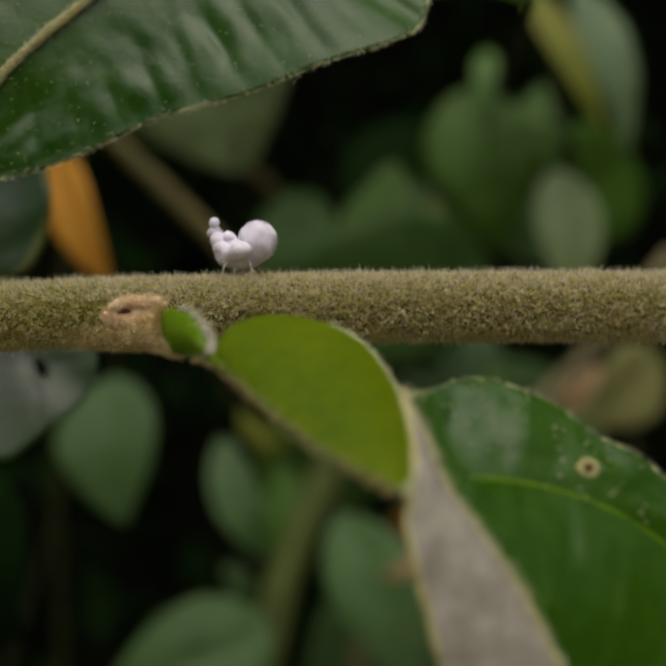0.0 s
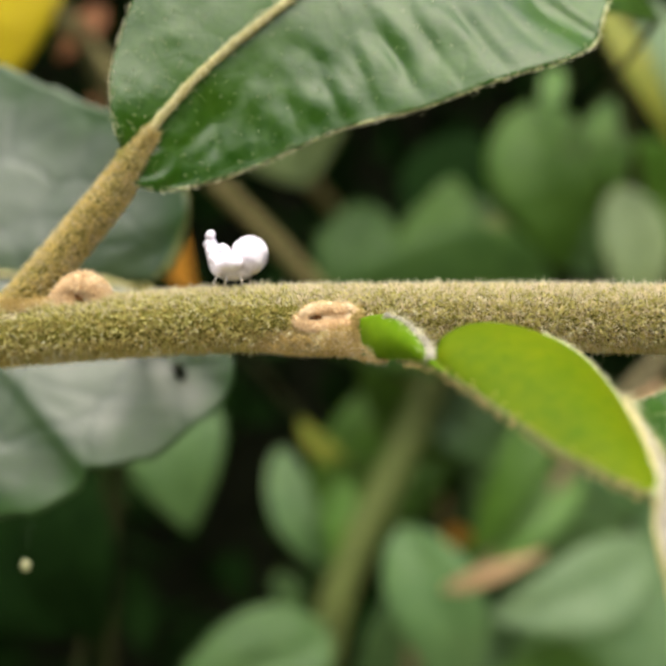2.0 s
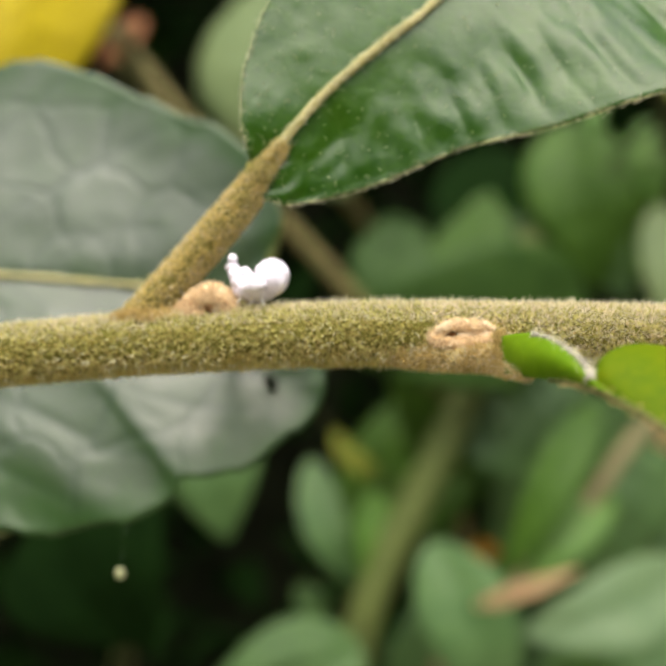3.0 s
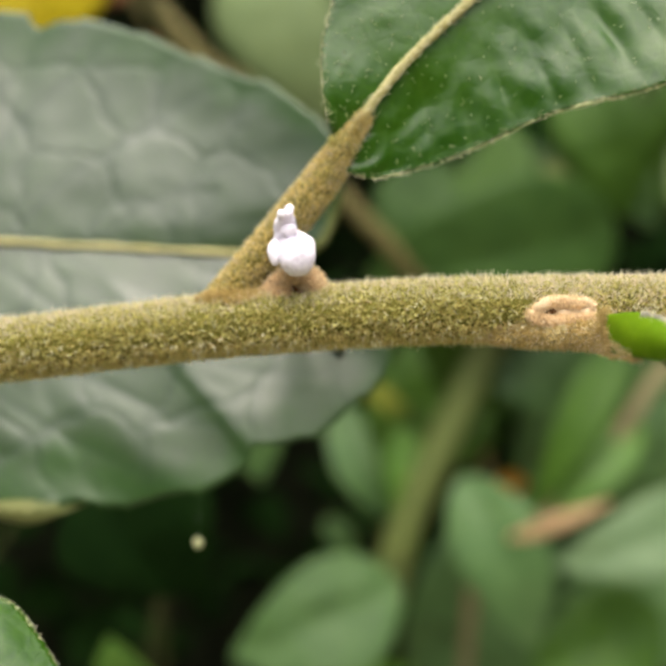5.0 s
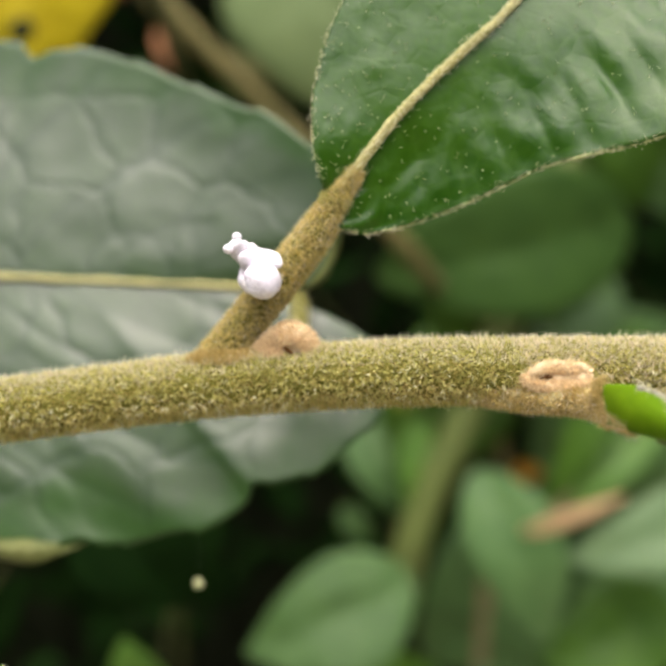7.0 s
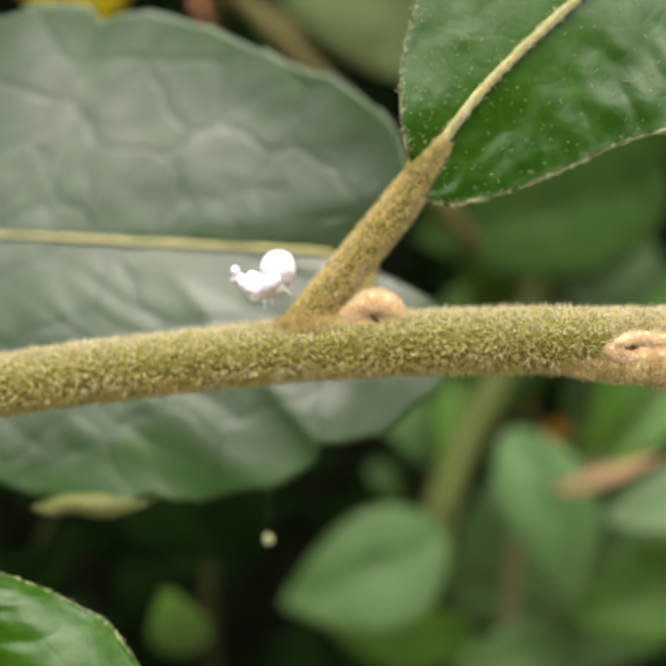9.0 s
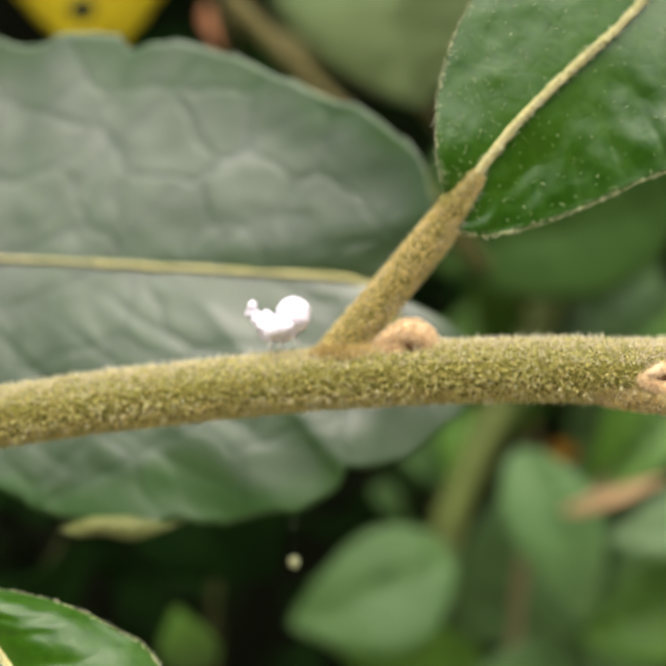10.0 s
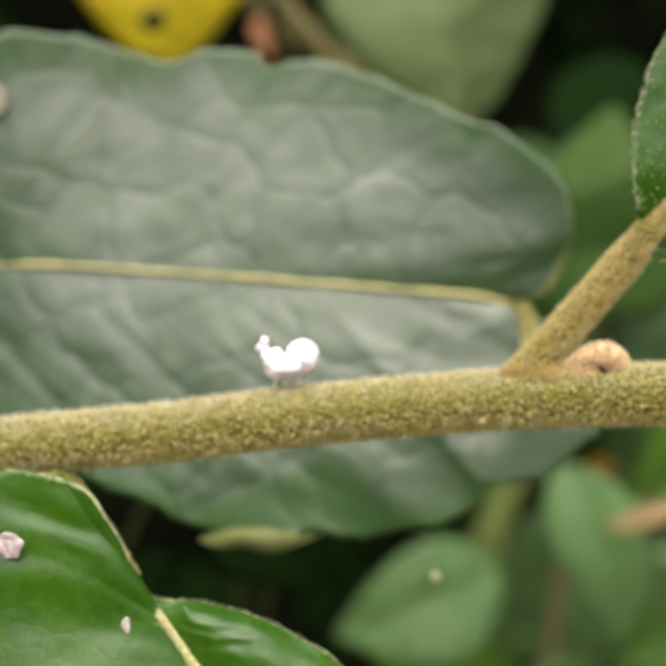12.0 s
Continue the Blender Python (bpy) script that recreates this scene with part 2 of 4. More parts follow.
M_SEED = rough_mat("pale_seed", (0.28, 0.30, 0.13), (0.46, 0.46, 0.26), 1500.0, 0.6)
M_THREAD = rough_mat("silk", (0.3, 0.3, 0.28), (0.4, 0.4, 0.38), 1500.0, 0.5)


# ---- mesh helpers ----
def spline(points):
    """A smooth curve through points in millimetres, as a function of 0..1 by length."""
    p = [np.array(q, float) * MM for q in points]
    p = [2 * p[0] - p[1], *p, 2 * p[-1] - p[-2]]
    out = []
    for i in range(1, len(p) - 2):
        for s in np.linspace(0, 1, 24, endpoint=False):
            a, b, c, d = p[i - 1:i + 3]
            out.append(0.5 * (2 * b + (c - a) * s + (2 * a - 5 * b + 4 * c - d) * s * s + (3 * b - a - 3 * c + d) * s ** 3))
    out.append(p[-2])
    out = np.array(out)
    run = np.r_[0, np.cumsum(np.linalg.norm(np.diff(out, axis=0), axis=1))]
    run /= run[-1]
    return lambda u: np.array([np.interp(u, run, out[:, k]) for k in range(3)])


def part(name, mesh, material, parent=None, label=""):
    if isinstance(mesh, bmesh.types.BMesh):
        me = bpy.data.meshes.new(name)
        mesh.to_mesh(me)
        mesh.free()
    else:
        me = mesh
    me.materials.append(material)
    for poly in me.polygons:
        poly.use_smooth = True
    ob = new(name, me)
    ob.parent = parent
    if label:
        ob["label"] = label
    return ob


def thick(ob, mm):
    s = ob.modifiers.new("thickness", "SOLIDIFY")
    s.thickness, s.offset = mm * MM, 0.0
    return ob


def frames_along(curve, n):
    us = np.linspace(0, 1, n)
    pts = np.array([curve(u) for u in us])
    tan = np.gradient(pts, axis=0)
    tan /= np.linalg.norm(tan, axis=1)[:, None] + 1e-12
    side = np.cross(tan, (0.0, -1.0, 0.0))
    weak = np.linalg.norm(side, axis=1) < 0.2
    side[weak] = np.cross(tan[weak], (0.0, 0.0, 1.0))
    side /= np.linalg.norm(side, axis=1)[:, None]
    front = np.cross(side, tan)
    return us, pts, tan, side, front


def tube_mesh(name, curve, radius, n=60, seg=20, rough=0.0, freq=400.0):
    """A round stem along a curve; radius in millimetres as a function of 0..1 along it."""
    us, pts, tan, side, front = frames_along(curve, n)
    verts, faces = [], []
    for i, u in enumerate(us):
        r = radius(u) * MM
        for k in range(seg):
            a = 2 * math.pi * k / seg
            d = side[i] * math.cos(a) + front[i] * math.sin(a)
            v = pts[i] + d * r
            if rough:
                v = v + d * rough * MM * noise.noise(Vector(v) * freq)
            verts.append(tuple(v))
    for i in range(n - 1):
        for k in range(seg):
            a, b = i * seg + k, i * seg + (k + 1) % seg
            faces.append((a, b, b + seg, a + seg))
    faces.append(tuple(range(seg))[::-1])
    faces.append(tuple((n - 1) * seg + k for k in range(seg)))
    me = bpy.data.meshes.new(name)
    me.from_pydata(verts, [], faces)
    return me


def blade_mesh(name, mid, edge_a, edge_b, nu=120, nv=24, bulge=0.0, quilt=0.0, veins=9.0, skew=1.2,
               teeth=0.0, tooth_count=60, ripple=0.0, pucker=0.0, groove=0.16, one_side=False, curl=(0.0, 0.0), wave=None, quilt_from=0.0):
    """A leaf blade between its midrib and its two margins (or one margin)."""
    vs = np.linspace(0 if one_side else -1, 1, nv)
    verts, uvs, faces = [], [], []
    for u in np.linspace(0, 1, nu):
        m, a, b = mid(u), edge_a(u), edge_b(u)
        e = 0.004
        t = mid(min(1, u + e)) - mid(max(0, u - e))
        n = np.cross(t, b - m if one_side else b - a)
        n = n / (np.linalg.norm(n) + 1e-12)
        if n[1] > 0:
            n = -n
        for v in vs:
            w, edge = abs(v), (a if v < 0 else b)
            p = m + (edge - m) * w
            s = u * veins - w * ((skew[0] if v < 0 else skew[1]) if isinstance(skew, tuple) else skew) + 0.16 * noise.noise(Vector(p) * 70.0) + (0.5 if v < 0 else 0.0)
            lift = (bulge[0] if v < 0 else bulge[1]) if isinstance(bulge, tuple) else bulge
            off = lift * 4 * w * (1 - w) * math.sin(math.pi * min(1, u * 1.02))
            off += (quilt[0 if v < 0 else 1] if isinstance(quilt, tuple) else quilt) * (0.75 * (1 - math.exp(-((s - round(s)) / groove) ** 2)) + 0.25 * abs(math.sin(math.pi * s)) - 0.6) * (min(1, 3 * w) if quilt_from == 0 else min(1, max(0, (w - quilt_from) * 4))) * (1 - w ** 6) * (0.7 + 0.9 * noise.noise(Vector(p) * 110.0)) * (1 if quilt_from == 0 else max(0.3, 1 - 1.2 * max(0, u - 0.3)))
            if ripple:
                off += (1 - w ** 6) * ripple * (noise.noise(Vector(p) * 110.0) + 0.4 * noise.noise(Vector(p) * 270.0))
            if pucker:
                off += pucker * (0.4 if isinstance(bulge, tuple) and v < 0 else 1.0) * (noise.noise(Vector((s * 1.1, w * 2.2, 3.0 + v))) + 0.6 * noise.noise(Vector((s * 2.3, w * 4.5, 9.0 + v)))) * min(1, 2.2 * w) * (1 - w ** 8)
            off += curl[0 if v < 0 else 1] * w ** 4 * min(1, u * 12)
            if wave and v > 0:
                off += wave((p[0] + 0.8 * (p[2] + 0.024)) / MM + 5 * noise.noise(Vector(p) * 60.0)) * w ** 3
            p = p + n * off * MM
            if teeth and w > 0.9:
                out = (edge - m) / (np.linalg.norm(edge - m) + 1e-9)
                p = p + out * teeth * MM * ((u * tooth_count + (0.37 if v < 0 else 0)) % 1.0) ** 2 * (w - 0.9) * 10
            verts.append(tuple(p))
            uvs.append((s + 50.0, w))
    for i in range(nu - 1):
        for k in range(nv - 1):
            a = i * nv + k
            faces.append((a, a + 1, a + nv + 1, a + nv))
    me = bpy.data.meshes.new(name)
    me.from_pydata(verts, [], faces)
    layer = me.uv_layers.new(name="UVMap")
    idx = np.empty(len(me.loops), dtype=np.int32)
    me.loops.foreach_get("vertex_index", idx)
    layer.data.foreach_set("uv", np.array(uvs)[idx].ravel())
    return me


def hair_mesh(name, roots, normals, length, width, per=3, lean=0.8, seed=1):
    """Star-shaped tufts of fine hairs: thin triangles that stand on a surface."""
    rng = np.random.default_rng(seed)
    n = len(roots) * per
    root, nrm = np.repeat(np.asarray(roots), per, axis=0), np.repeat(np.asarray(normals), per, axis=0)
    d = nrm + lean * rng.normal(size=(n, 3))
    d -= nrm * np.minimum(0, (d * nrm).sum(1) - 0.15)[:, None]
    d /= np.linalg.norm(d, axis=1)[:, None]
    s = np.cross(d, rng.normal(size=(n, 3)))
    s /= np.linalg.norm(s, axis=1)[:, None] + 1e-9
    ln = length * MM * rng.uniform(0.45, 1.3, (n, 1))
    w = width * MM
    v = np.empty((n, 3, 3))
    v[:, 0], v[:, 1], v[:, 2] = root - s * w - nrm * 0.04 * MM, root + s * w - nrm * 0.04 * MM, root + d * ln
    me = bpy.data.meshes.new(name)
    me.from_pydata(v.reshape(-1, 3).tolist(), [], np.arange(n * 3).reshape(-1, 3).tolist())
    return me


def tube_roots(curve, radius, count, seed, u0=0.0, u1=1.0):
    rng = np.random.default_rng(seed)
    us, pts, tan, side, front = frames_along(curve, 400)
    u = rng.uniform(u0, u1, count)
    i = np.minimum((u * 399).astype(int), 398)
    f = (u * 399 - i)[:, None]
    c = pts[i] * (1 - f) + pts[i + 1] * f
    a = rng.uniform(0, 2 * math.pi, count)[:, None]
    nrm = side[i] * np.cos(a) + front[i] * np.sin(a)
    return c + nrm * np.array([radius(x) for x in u])[:, None] * MM, nrm


def line_roots(curve, count, seed, spread=0.1, toward=(0, -1, 0), u0=0.0, u1=1.0):
    rng = np.random.default_rng(seed)
    r = np.array([curve(u) for u in rng.uniform(u0, u1, count)]) + rng.normal(size=(count, 3)) * spread * MM
    n = np.array(toward) + rng.normal(size=(count, 3)) * 0.9
    return r, n / np.linalg.norm(n, axis=1)[:, None]


def blob_mesh(name, centre, radii, turn=(0, 0, 0), rough=0.0, freq=900.0, level=3):
    """A rounded lump, in millimetres."""
    bm = bmesh.new()
    bmesh.ops.create_icosphere(bm, subdivisions=level, radius=1.0)
    rot = Euler([radians(a) for a in turn]).to_matrix()
    for v in bm.verts:
        p = Vector([v.co[k] * radii[k] for k in range(3)])
        q = (rot @ p + Vector(centre)) * MM
        v.co = q + (rot @ v.co) * rough * MM * noise.noise(q * freq)
    return bm


def blob_roots(centre, radii, count, seed, turn=(0, 0, 0)):
    rng = np.random.default_rng(seed)
    d = rng.normal(size=(count, 3))
    d /= np.linalg.norm(d, axis=1)[:, None]
    n = d / np.array(radii)
    rot = np.array(Euler([radians(a) for a in turn]).to_matrix())
    return (np.array(centre) + (d * np.array(radii)) @ rot.T) * MM, (n / np.linalg.norm(n, axis=1)[:, None]) @ rot.T


def stuff(ob):
    ob["kind"] = "stuff"
    return ob


# ---- setting ----
def ground_sheet():
    bm = bmesh.new()
    bmesh.ops.create_grid(bm, x_segments=60, y_segments=60, size=400.0)
    for v in bm.verts:
        v.co.x, v.co.y = v.co.x * (abs(v.co.x) / 400) ** 2, v.co.y * (abs(v.co.y) / 400) ** 2
        v.co.z = -0.62 + 0.012 * noise.noise(v.co * 6.0)
    tagged(part("ground", bm, M_SOIL), "unseen soil under the shrubs, made pale to bounce light up", "ground", kind="structure")


def thicket():
    """The inside of the hedge far behind the twig, its shade put into near-black colours: a curved bank and its many
    small leaves.
    """
    bm = bmesh.new()
    cols, rows = 40, 24
    grid = []
    for i in range(cols + 1):
        for k in range(rows + 1):
            a = radians(-80 + 160 * i / cols)
            h = -0.66 + 1.9 * k / rows
            r = 1.0 + 0.06 * noise.noise(Vector((a * 4, h * 5, 0)))
            grid.append(bm.verts.new((r * 1.25 * math.sin(a), 0.15 + r * math.cos(a) - 0.35 * max(0, h - 0.3) ** 1.5, h)))
    for i in range(cols):
        for k in range(rows):
            a = i * (rows + 1) + k
            bm.faces.new((grid[a], grid[a + rows + 1], grid[a + rows + 2], grid[a + 1]))
    tagged(part("backdrop", bm, M_SHADE), "curved bank coloured near black for the shade inside the hedge", "backdrop", kind="structure")
    rng = np.random.default_rng(4)
    verts, faces = [], []
    for _ in range(2600):
        a, h = rng.uniform(-1.3, 1.3), rng.uniform(-0.6, 1.1)
        r = rng.uniform(0.72, 0.97)
        c = np.array((r * 1.2 * math.sin(a), 0.15 + r * math.cos(a) - 0.35 * max(0, h - 0.3) ** 1.5, h))
        d, s = rng.normal(size=3), rng.normal(size=3)
        d /= np.linalg.norm(d)
        s = np.cross(d, s)
        s /= np.linalg.norm(s)
        n = np.cross(d, s)
        L, wd, k = rng.uniform(0.03, 0.06), rng.uniform(0.011, 0.02), len(verts)
        for u, w in ((-1, 0), (-0.4, 0.9), (0.2, 1), (0.7, 0.55), (1, 0), (0.7, -0.55), (0.2, -1), (-0.4, -0.9)):
            verts.append(tuple(c + d * u * L + s * w * wd + n * 0.012 * (u * u - abs(w) * 0.4)))
        faces += [(k, k + 1, k + 7), (k + 1, k + 2, k + 6, k + 7), (k + 2, k + 3, k + 5, k + 6), (k + 3, k + 4, k + 5)]
    me = bpy.data.meshes.new("hedge_leaves")
    me.from_pydata(verts, [], faces)
    tagged(part("hedge_leaves", me, M_BG["deep"]), "leaves deep in the hedge, coloured near black for the shade", "foliage", kind="stuff")


def horizon_blocker():
    """Plain dark hedge, added unseen behind and beside the camera to close the place and block low sky."""
    bm = bmesh.new()
    n, ring = 64, []
    for i in range(n + 1):
        a = radians(-235 + 290 * i / n)
        r = 2.3 + 0.1 * noise.noise(Vector((a * 3, 0, 2)))
        top = 0.62 + 0.12 * noise.noise(Vector((a * 5, 1, 0)))
        ring.append([bm.verts.new((q * r * math.cos(a), q * r * math.sin(a), z)) for q, z in ((1, -0.66), (1.0, 0.0), (1.03, top), (1.2, top), (1.22, -0.66))])
    for a, b in zip(ring, ring[1:]):
        for k in range(4):
            bm.faces.new((a[k], b[k], b[k + 1], a[k + 1]))
    tagged(part("wall_hedge", bm, M_HEDGE), "unseen plain dark green hedge, added to block the low sky", "hedge", kind="structure")


ground_sheet()
thicket()
horizon_blocker()

# ---- the twig ----
VIEW = spline([(62, -4, -1.3), (45.5, -2.5, -0.75), (33, -1, -0.35), (21.2, 0.4, 0.0), (0, 3, 0.3), (-10, 5.4, 0.35), (-22, 7.6, -0.15), (-34.5, 9, -1.05),
               (-47, 9, -2.3), (-58.5, 8.5, -3.5), (-70, 7.9, -5.1), (-88.8, 7, -7.0), (-115, 6, -11)])


def twig_radius(u):
    return 2.78 + 0.15 * math.sin(math.pi * min(1, u * 1.1))


def main_branch():
    twig = tagged(new("leafy_twig"), "felty olive-tan twig with leaf scars and large green leaves", "twig")
    stem = part("stem", tube_mesh("stem", VIEW, twig_radius, 700, 56, 0.16, 900.0), M_STEM, twig)
    far_a = spline([(61.6, -3.96, -1.29), (90, -7, -5), (150, -20, -40), (230, -25, -160), (300, -40, -420), (330, -60, -640)])
    part("lower_stem", tube_mesh("lower_stem", far_a, lambda u: 2.95 + 5 * u, 80, 24, 0.2), M_STEM, twig)
    far_b = spline([(-114.6, 6, -10.94), (-130, 6, -14), (-150, 8, -19), (-175, 12, -26)])
    part("stem_end", tube_mesh("stem_end", far_b, lambda u: 3.0 - 1.2 * u, 40, 24, 0.2), M_STEM, twig)
    # no felt grows on the face of the leaf scar
    bare = lambda r, n: ~((((r[:, 0] / MM - 1.0) / 3.0) ** 2 + ((r[:, 2] / MM - 0.05) / 1.15) ** 2 < 1) & (n[:, 1] < -0.4))
    r, n = tube_roots(VIEW, twig_radius, 20000, 11)
    r, n = r[bare(r, n)], n[bare(r, n)]
    fuzz = part("twig_hairs", hair_mesh("twig_hairs", r, n, 0.52, 0.155, 4, 0.8, 12), M_FUZZ, stem, "straw-coloured felt of star hairs")
    stuff(fuzz)
    # longer hairs, light put into their colour: rosy and pale on the upper side, ochre below
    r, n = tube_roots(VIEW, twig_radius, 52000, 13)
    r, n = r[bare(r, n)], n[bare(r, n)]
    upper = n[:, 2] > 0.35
    stuff(part("long_hairs", hair_mesh("long_hairs", r[upper], n[upper], 0.66, 0.026, 3, 0.6, 14), M_FUZZ_ROSE, stem, "longer hairs, rosy-tan tint for light on the upper side"))
    stuff(part("long_hairs", hair_mesh("long_hairs", r[~upper], n[~upper], 0.75, 0.022, 2, 0.55, 15), M_FUZZ_TAN, stem, "longer hairs, ochre tint for the shaded underside"))
    r, n = tube_roots(VIEW, twig_radius, 30000, 27, 0.0, 0.36)
    stuff(part("long_hairs", hair_mesh("long_hairs", r, n, 0.5, 0.042, 2, 0.75, 28), M_FUZZ_ROSE, stem, "dense rosy-tan hairs on the older wood"))

    # golden tint painted in for the glow along the twig's lower rim
    r, n = tube_roots(VIEW, twig_radius, 60000, 35)
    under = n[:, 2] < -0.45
    stuff(part("under_hairs", hair_mesh("under_hairs", r[under], n[under], 0.62, 0.045, 2, 0.7, 36), M_FUZZ_GOLD, stem, "hairs tinted golden for the glow along the underside"))
    r, n = tube_roots(VIEW, twig_radius, 4200, 29)
    r, n = r[bare(r, n)], n[bare(r, n)]
    stuff(part("tufted_down", hair_mesh("tufted_down", r + n * 0.25 * MM, n, 0.72, 0.045, 4, 0.5, 30), M_FUZZ_PALE, stem, "scattered pale tufts"))

    # upright fuzz along the top; its paleness also carries light from above
    r, n = tube_roots(VIEW, twig_radius, 12000, 63)
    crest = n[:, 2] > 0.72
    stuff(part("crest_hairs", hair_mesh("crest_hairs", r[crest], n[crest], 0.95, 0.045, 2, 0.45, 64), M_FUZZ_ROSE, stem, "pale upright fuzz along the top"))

    # leaf scar: a peach lip that loops round a pit
    over = spline([(-1.5, 0.5, 0.1), (-0.9, 0.1, 0.55), (0.1, -0.1, 0.9), (1.2, -0.3, 0.95), (2.1, -0.5, 0.75), (2.9, -0.75, 0.9), (3.7, -1.1, 0.45)])
    under = spline([(-2.1, 0.8, 0.2), (-1.5, 0.35, -0.35), (-0.4, -0.1, -0.7), (1.2, -0.45, -0.8), (2.8, -0.95, -0.7), (4.2, -1.6, -0.4)])
    fat = lambda u: 0.36 + 0.26 * math.sin(math.pi * min(1.0, 0.1 + u)) + 0.07 * math.sin(11 * u)
    scar = part("leaf_scar", tube_mesh("leaf_scar", over, fat, 60, 20, 0.22, 800.0), M_SCAR, twig, "peach-tan old leaf scar looped round a pit")
    part("scar_pad", blob_mesh("scar_pad", (2.1, -0.45, 0.12), (1.75, 0.5, 0.75), (0, 0, -14), 0.4, 800.0, 4), M_SCAR, scar)
    # a brown lump stands for the pit, the hollow's shade in its colour
    part("pit", blob_mesh("pit", (-0.35, -0.2, 0.06), (0.72, 0.34, 0.4), (0, -8, -8), 0.12), M_PIT, scar, "brown pit in the scar")
    ridge = part("scar_ridge", tube_mesh("scar_ridge", under, fat, 60, 20, 0.2, 800.0), M_SCAR, scar, "downy lip under the pit")
    r, n = tube_roots(over, lambda u: fat(u) + 0.02, 1500, 33)
    stuff(part("scar_down", hair_mesh("scar_down", r, n, 0.28, 0.045, 2, 0.9, 34), M_FUZZ_PEACH, scar))
    rng = np.random.default_rng(17)
    r, n = tube_roots(VIEW, lambda u: twig_radius(u) + 0.12, 26000, 17, 0.25, 0.5)
    d2 = ((r[:, 0] / MM - 0.6) / 3.6) ** 2 + ((r[:, 2] / MM + 1.0) / 1.9) ** 2
    keep = rng.uniform(0, 1, len(r)) < np.exp(-d2 ** 1.5)
    stuff(part("scar_down", hair_mesh("scar_down", r[keep], n[keep], 0.42, 0.06, 3, 0.9, 18), M_FUZZ_TAN, scar, "tan down round the scar"))
    r, n = tube_roots(under, lambda u: fat(u) + 0.02, 2600, 23)
    stuff(part("ridge_down", hair_mesh("ridge_down", r, n, 0.34, 0.05, 3, 1.0, 24), M_FUZZ_PEACH, ridge))

    # bud in the axil of the upper leaf: a curled downy roll round a russet middle
    roll = spline([(-22.3, 7.4, 1.3), (-21.9, 7.2, 2.4), (-22.3, 7.0, 3.5), (-23.5, 6.9, 4.15), (-24.8, 7.2, 3.7), (-26.2, 7.7, 2.7), (-27.4, 8.5, 1.9)])
    width = lambda u: 0.62 + 0.55 * math.sin(math.pi * min(1.0, 0.12 + u * 0.95))
    bud = part("bud", tube_mesh("bud", roll, width, 70, 24, 0.22, 700.0), M_SCAR, twig, "peach downy bud curled in the leaf axil")
    part("bud_middle", blob_mesh("bud_middle", (-25.0, 7.2, 2.1), (1.7, 1.1, 1.15), (0, 22, 0), 0.5, 700.0, 4), M_BUD, bud, "russet middle of the bud")
    part("bud_base", blob_mesh("bud_base", (-28.4, 8.3, 1.6), (4.4, 1.6, 1.0), (0, 2, 0), 0.4, 500.0, 4), M_RIDGE, bud, "tan downy base of the bud")
    # dark lump laid along the crease, with the crease's shade as its colour
    part("bud_crease", blob_mesh("bud_crease", (-23.6, 5.95, 2.5), (0.8, 0.25, 0.16), (0, 42, 0), 0.12), M_PIT, bud)
    r, n = blob_roots((-28.6, 8.2, 1.6), (5.4, 1.75, 1.2), 7500, 15, (0, 2, 0))
    stuff(part("bud_down", hair_mesh("bud_down", r, n, 0.42, 0.055, 2, 0.9, 16), M_FUZZ_TAN, bud))
    r, n = tube_roots(roll, lambda u: width(u) + 0.02, 3800, 19)
    stuff(part("bud_down", hair_mesh("bud_down", r, n, 0.5, 0.045, 3, 0.8, 20), M_FUZZ_PEACH, bud))
    r, n = blob_roots((-25.0, 7.2, 2.1), (1.72, 1.12, 1.17), 1800, 25, (0, 22, 0))
    stuff(part("bud_down", hair_mesh("bud_down", r, n, 0.34, 0.045, 3, 1.0, 26), M_FUZZ_PEACH, bud))
    return twig


def petiole(twig, points, radius, seed, count, label="", hair=None):
    c = spline(points)
    p = part("petiole", tube_mesh("petiole", c, radius, 120, 32, 0.14, 900.0), M_RIDGE if label and hair else M_STEM, twig, label)
    r, n = tube_roots(c, radius, count, seed)
    stuff(part("petiole_hairs", hair_mesh("petiole_hairs", r, n, 0.56, 0.075, 3, 0.75, seed + 1), hair or M_FUZZ, p))
    r, n = tube_roots(c, radius, count // 2, seed + 500)
    stuff(part("petiole_hairs", hair_mesh("long_hairs", r, n, 0.75, 0.022, 2, 0.6, seed + 501), M_FUZZ_ROSE, p))
    return p


def margin(leaf, edge, count, seed, width=0.28, u0=0.0, u1=1.0, toward=(0, -1, 0)):
    """The pale downy rim of a leaf."""
    sub = lambda u: edge(u0 + (u1 - u0) * u)
    rim = part("margin", tube_mesh("margin", sub, lambda u: width, 160, 8, 0.1, 900.0), M_RIM, leaf, "pale downy rim")
    r, n = line_roots(edge, count, seed, 0.16, toward, u0, u1)
    stuff(part("rim_hairs", hair_mesh("rim_hairs", r, n, 0.36, 0.022, 3, 1.0, seed + 1), M_FUZZ_PALE, rim))


def rib(leaf, mid, r0, r1, count, seed, lift=0.0):
    line = lambda u: mid(u) + np.array((0, -lift * MM, 0))
    b = part("midrib", tube_mesh("midrib", line, lambda u: r0 + (r1 - r0) * u, 160, 12, 0.12, 900.0), M_RIB, leaf, "tan downy midrib")
    if count:
        r, n = line_roots(line, count, seed, 0.35 * r0)
        n[:, 1] -= 0.5
        stuff(part("rib_hairs", hair_mesh("rib_hairs", r + n * r0 * 0.6 * MM, n, 0.34, 0.032, 3, 0.9, seed + 1), M_FUZZ_PALE, b))
    return b


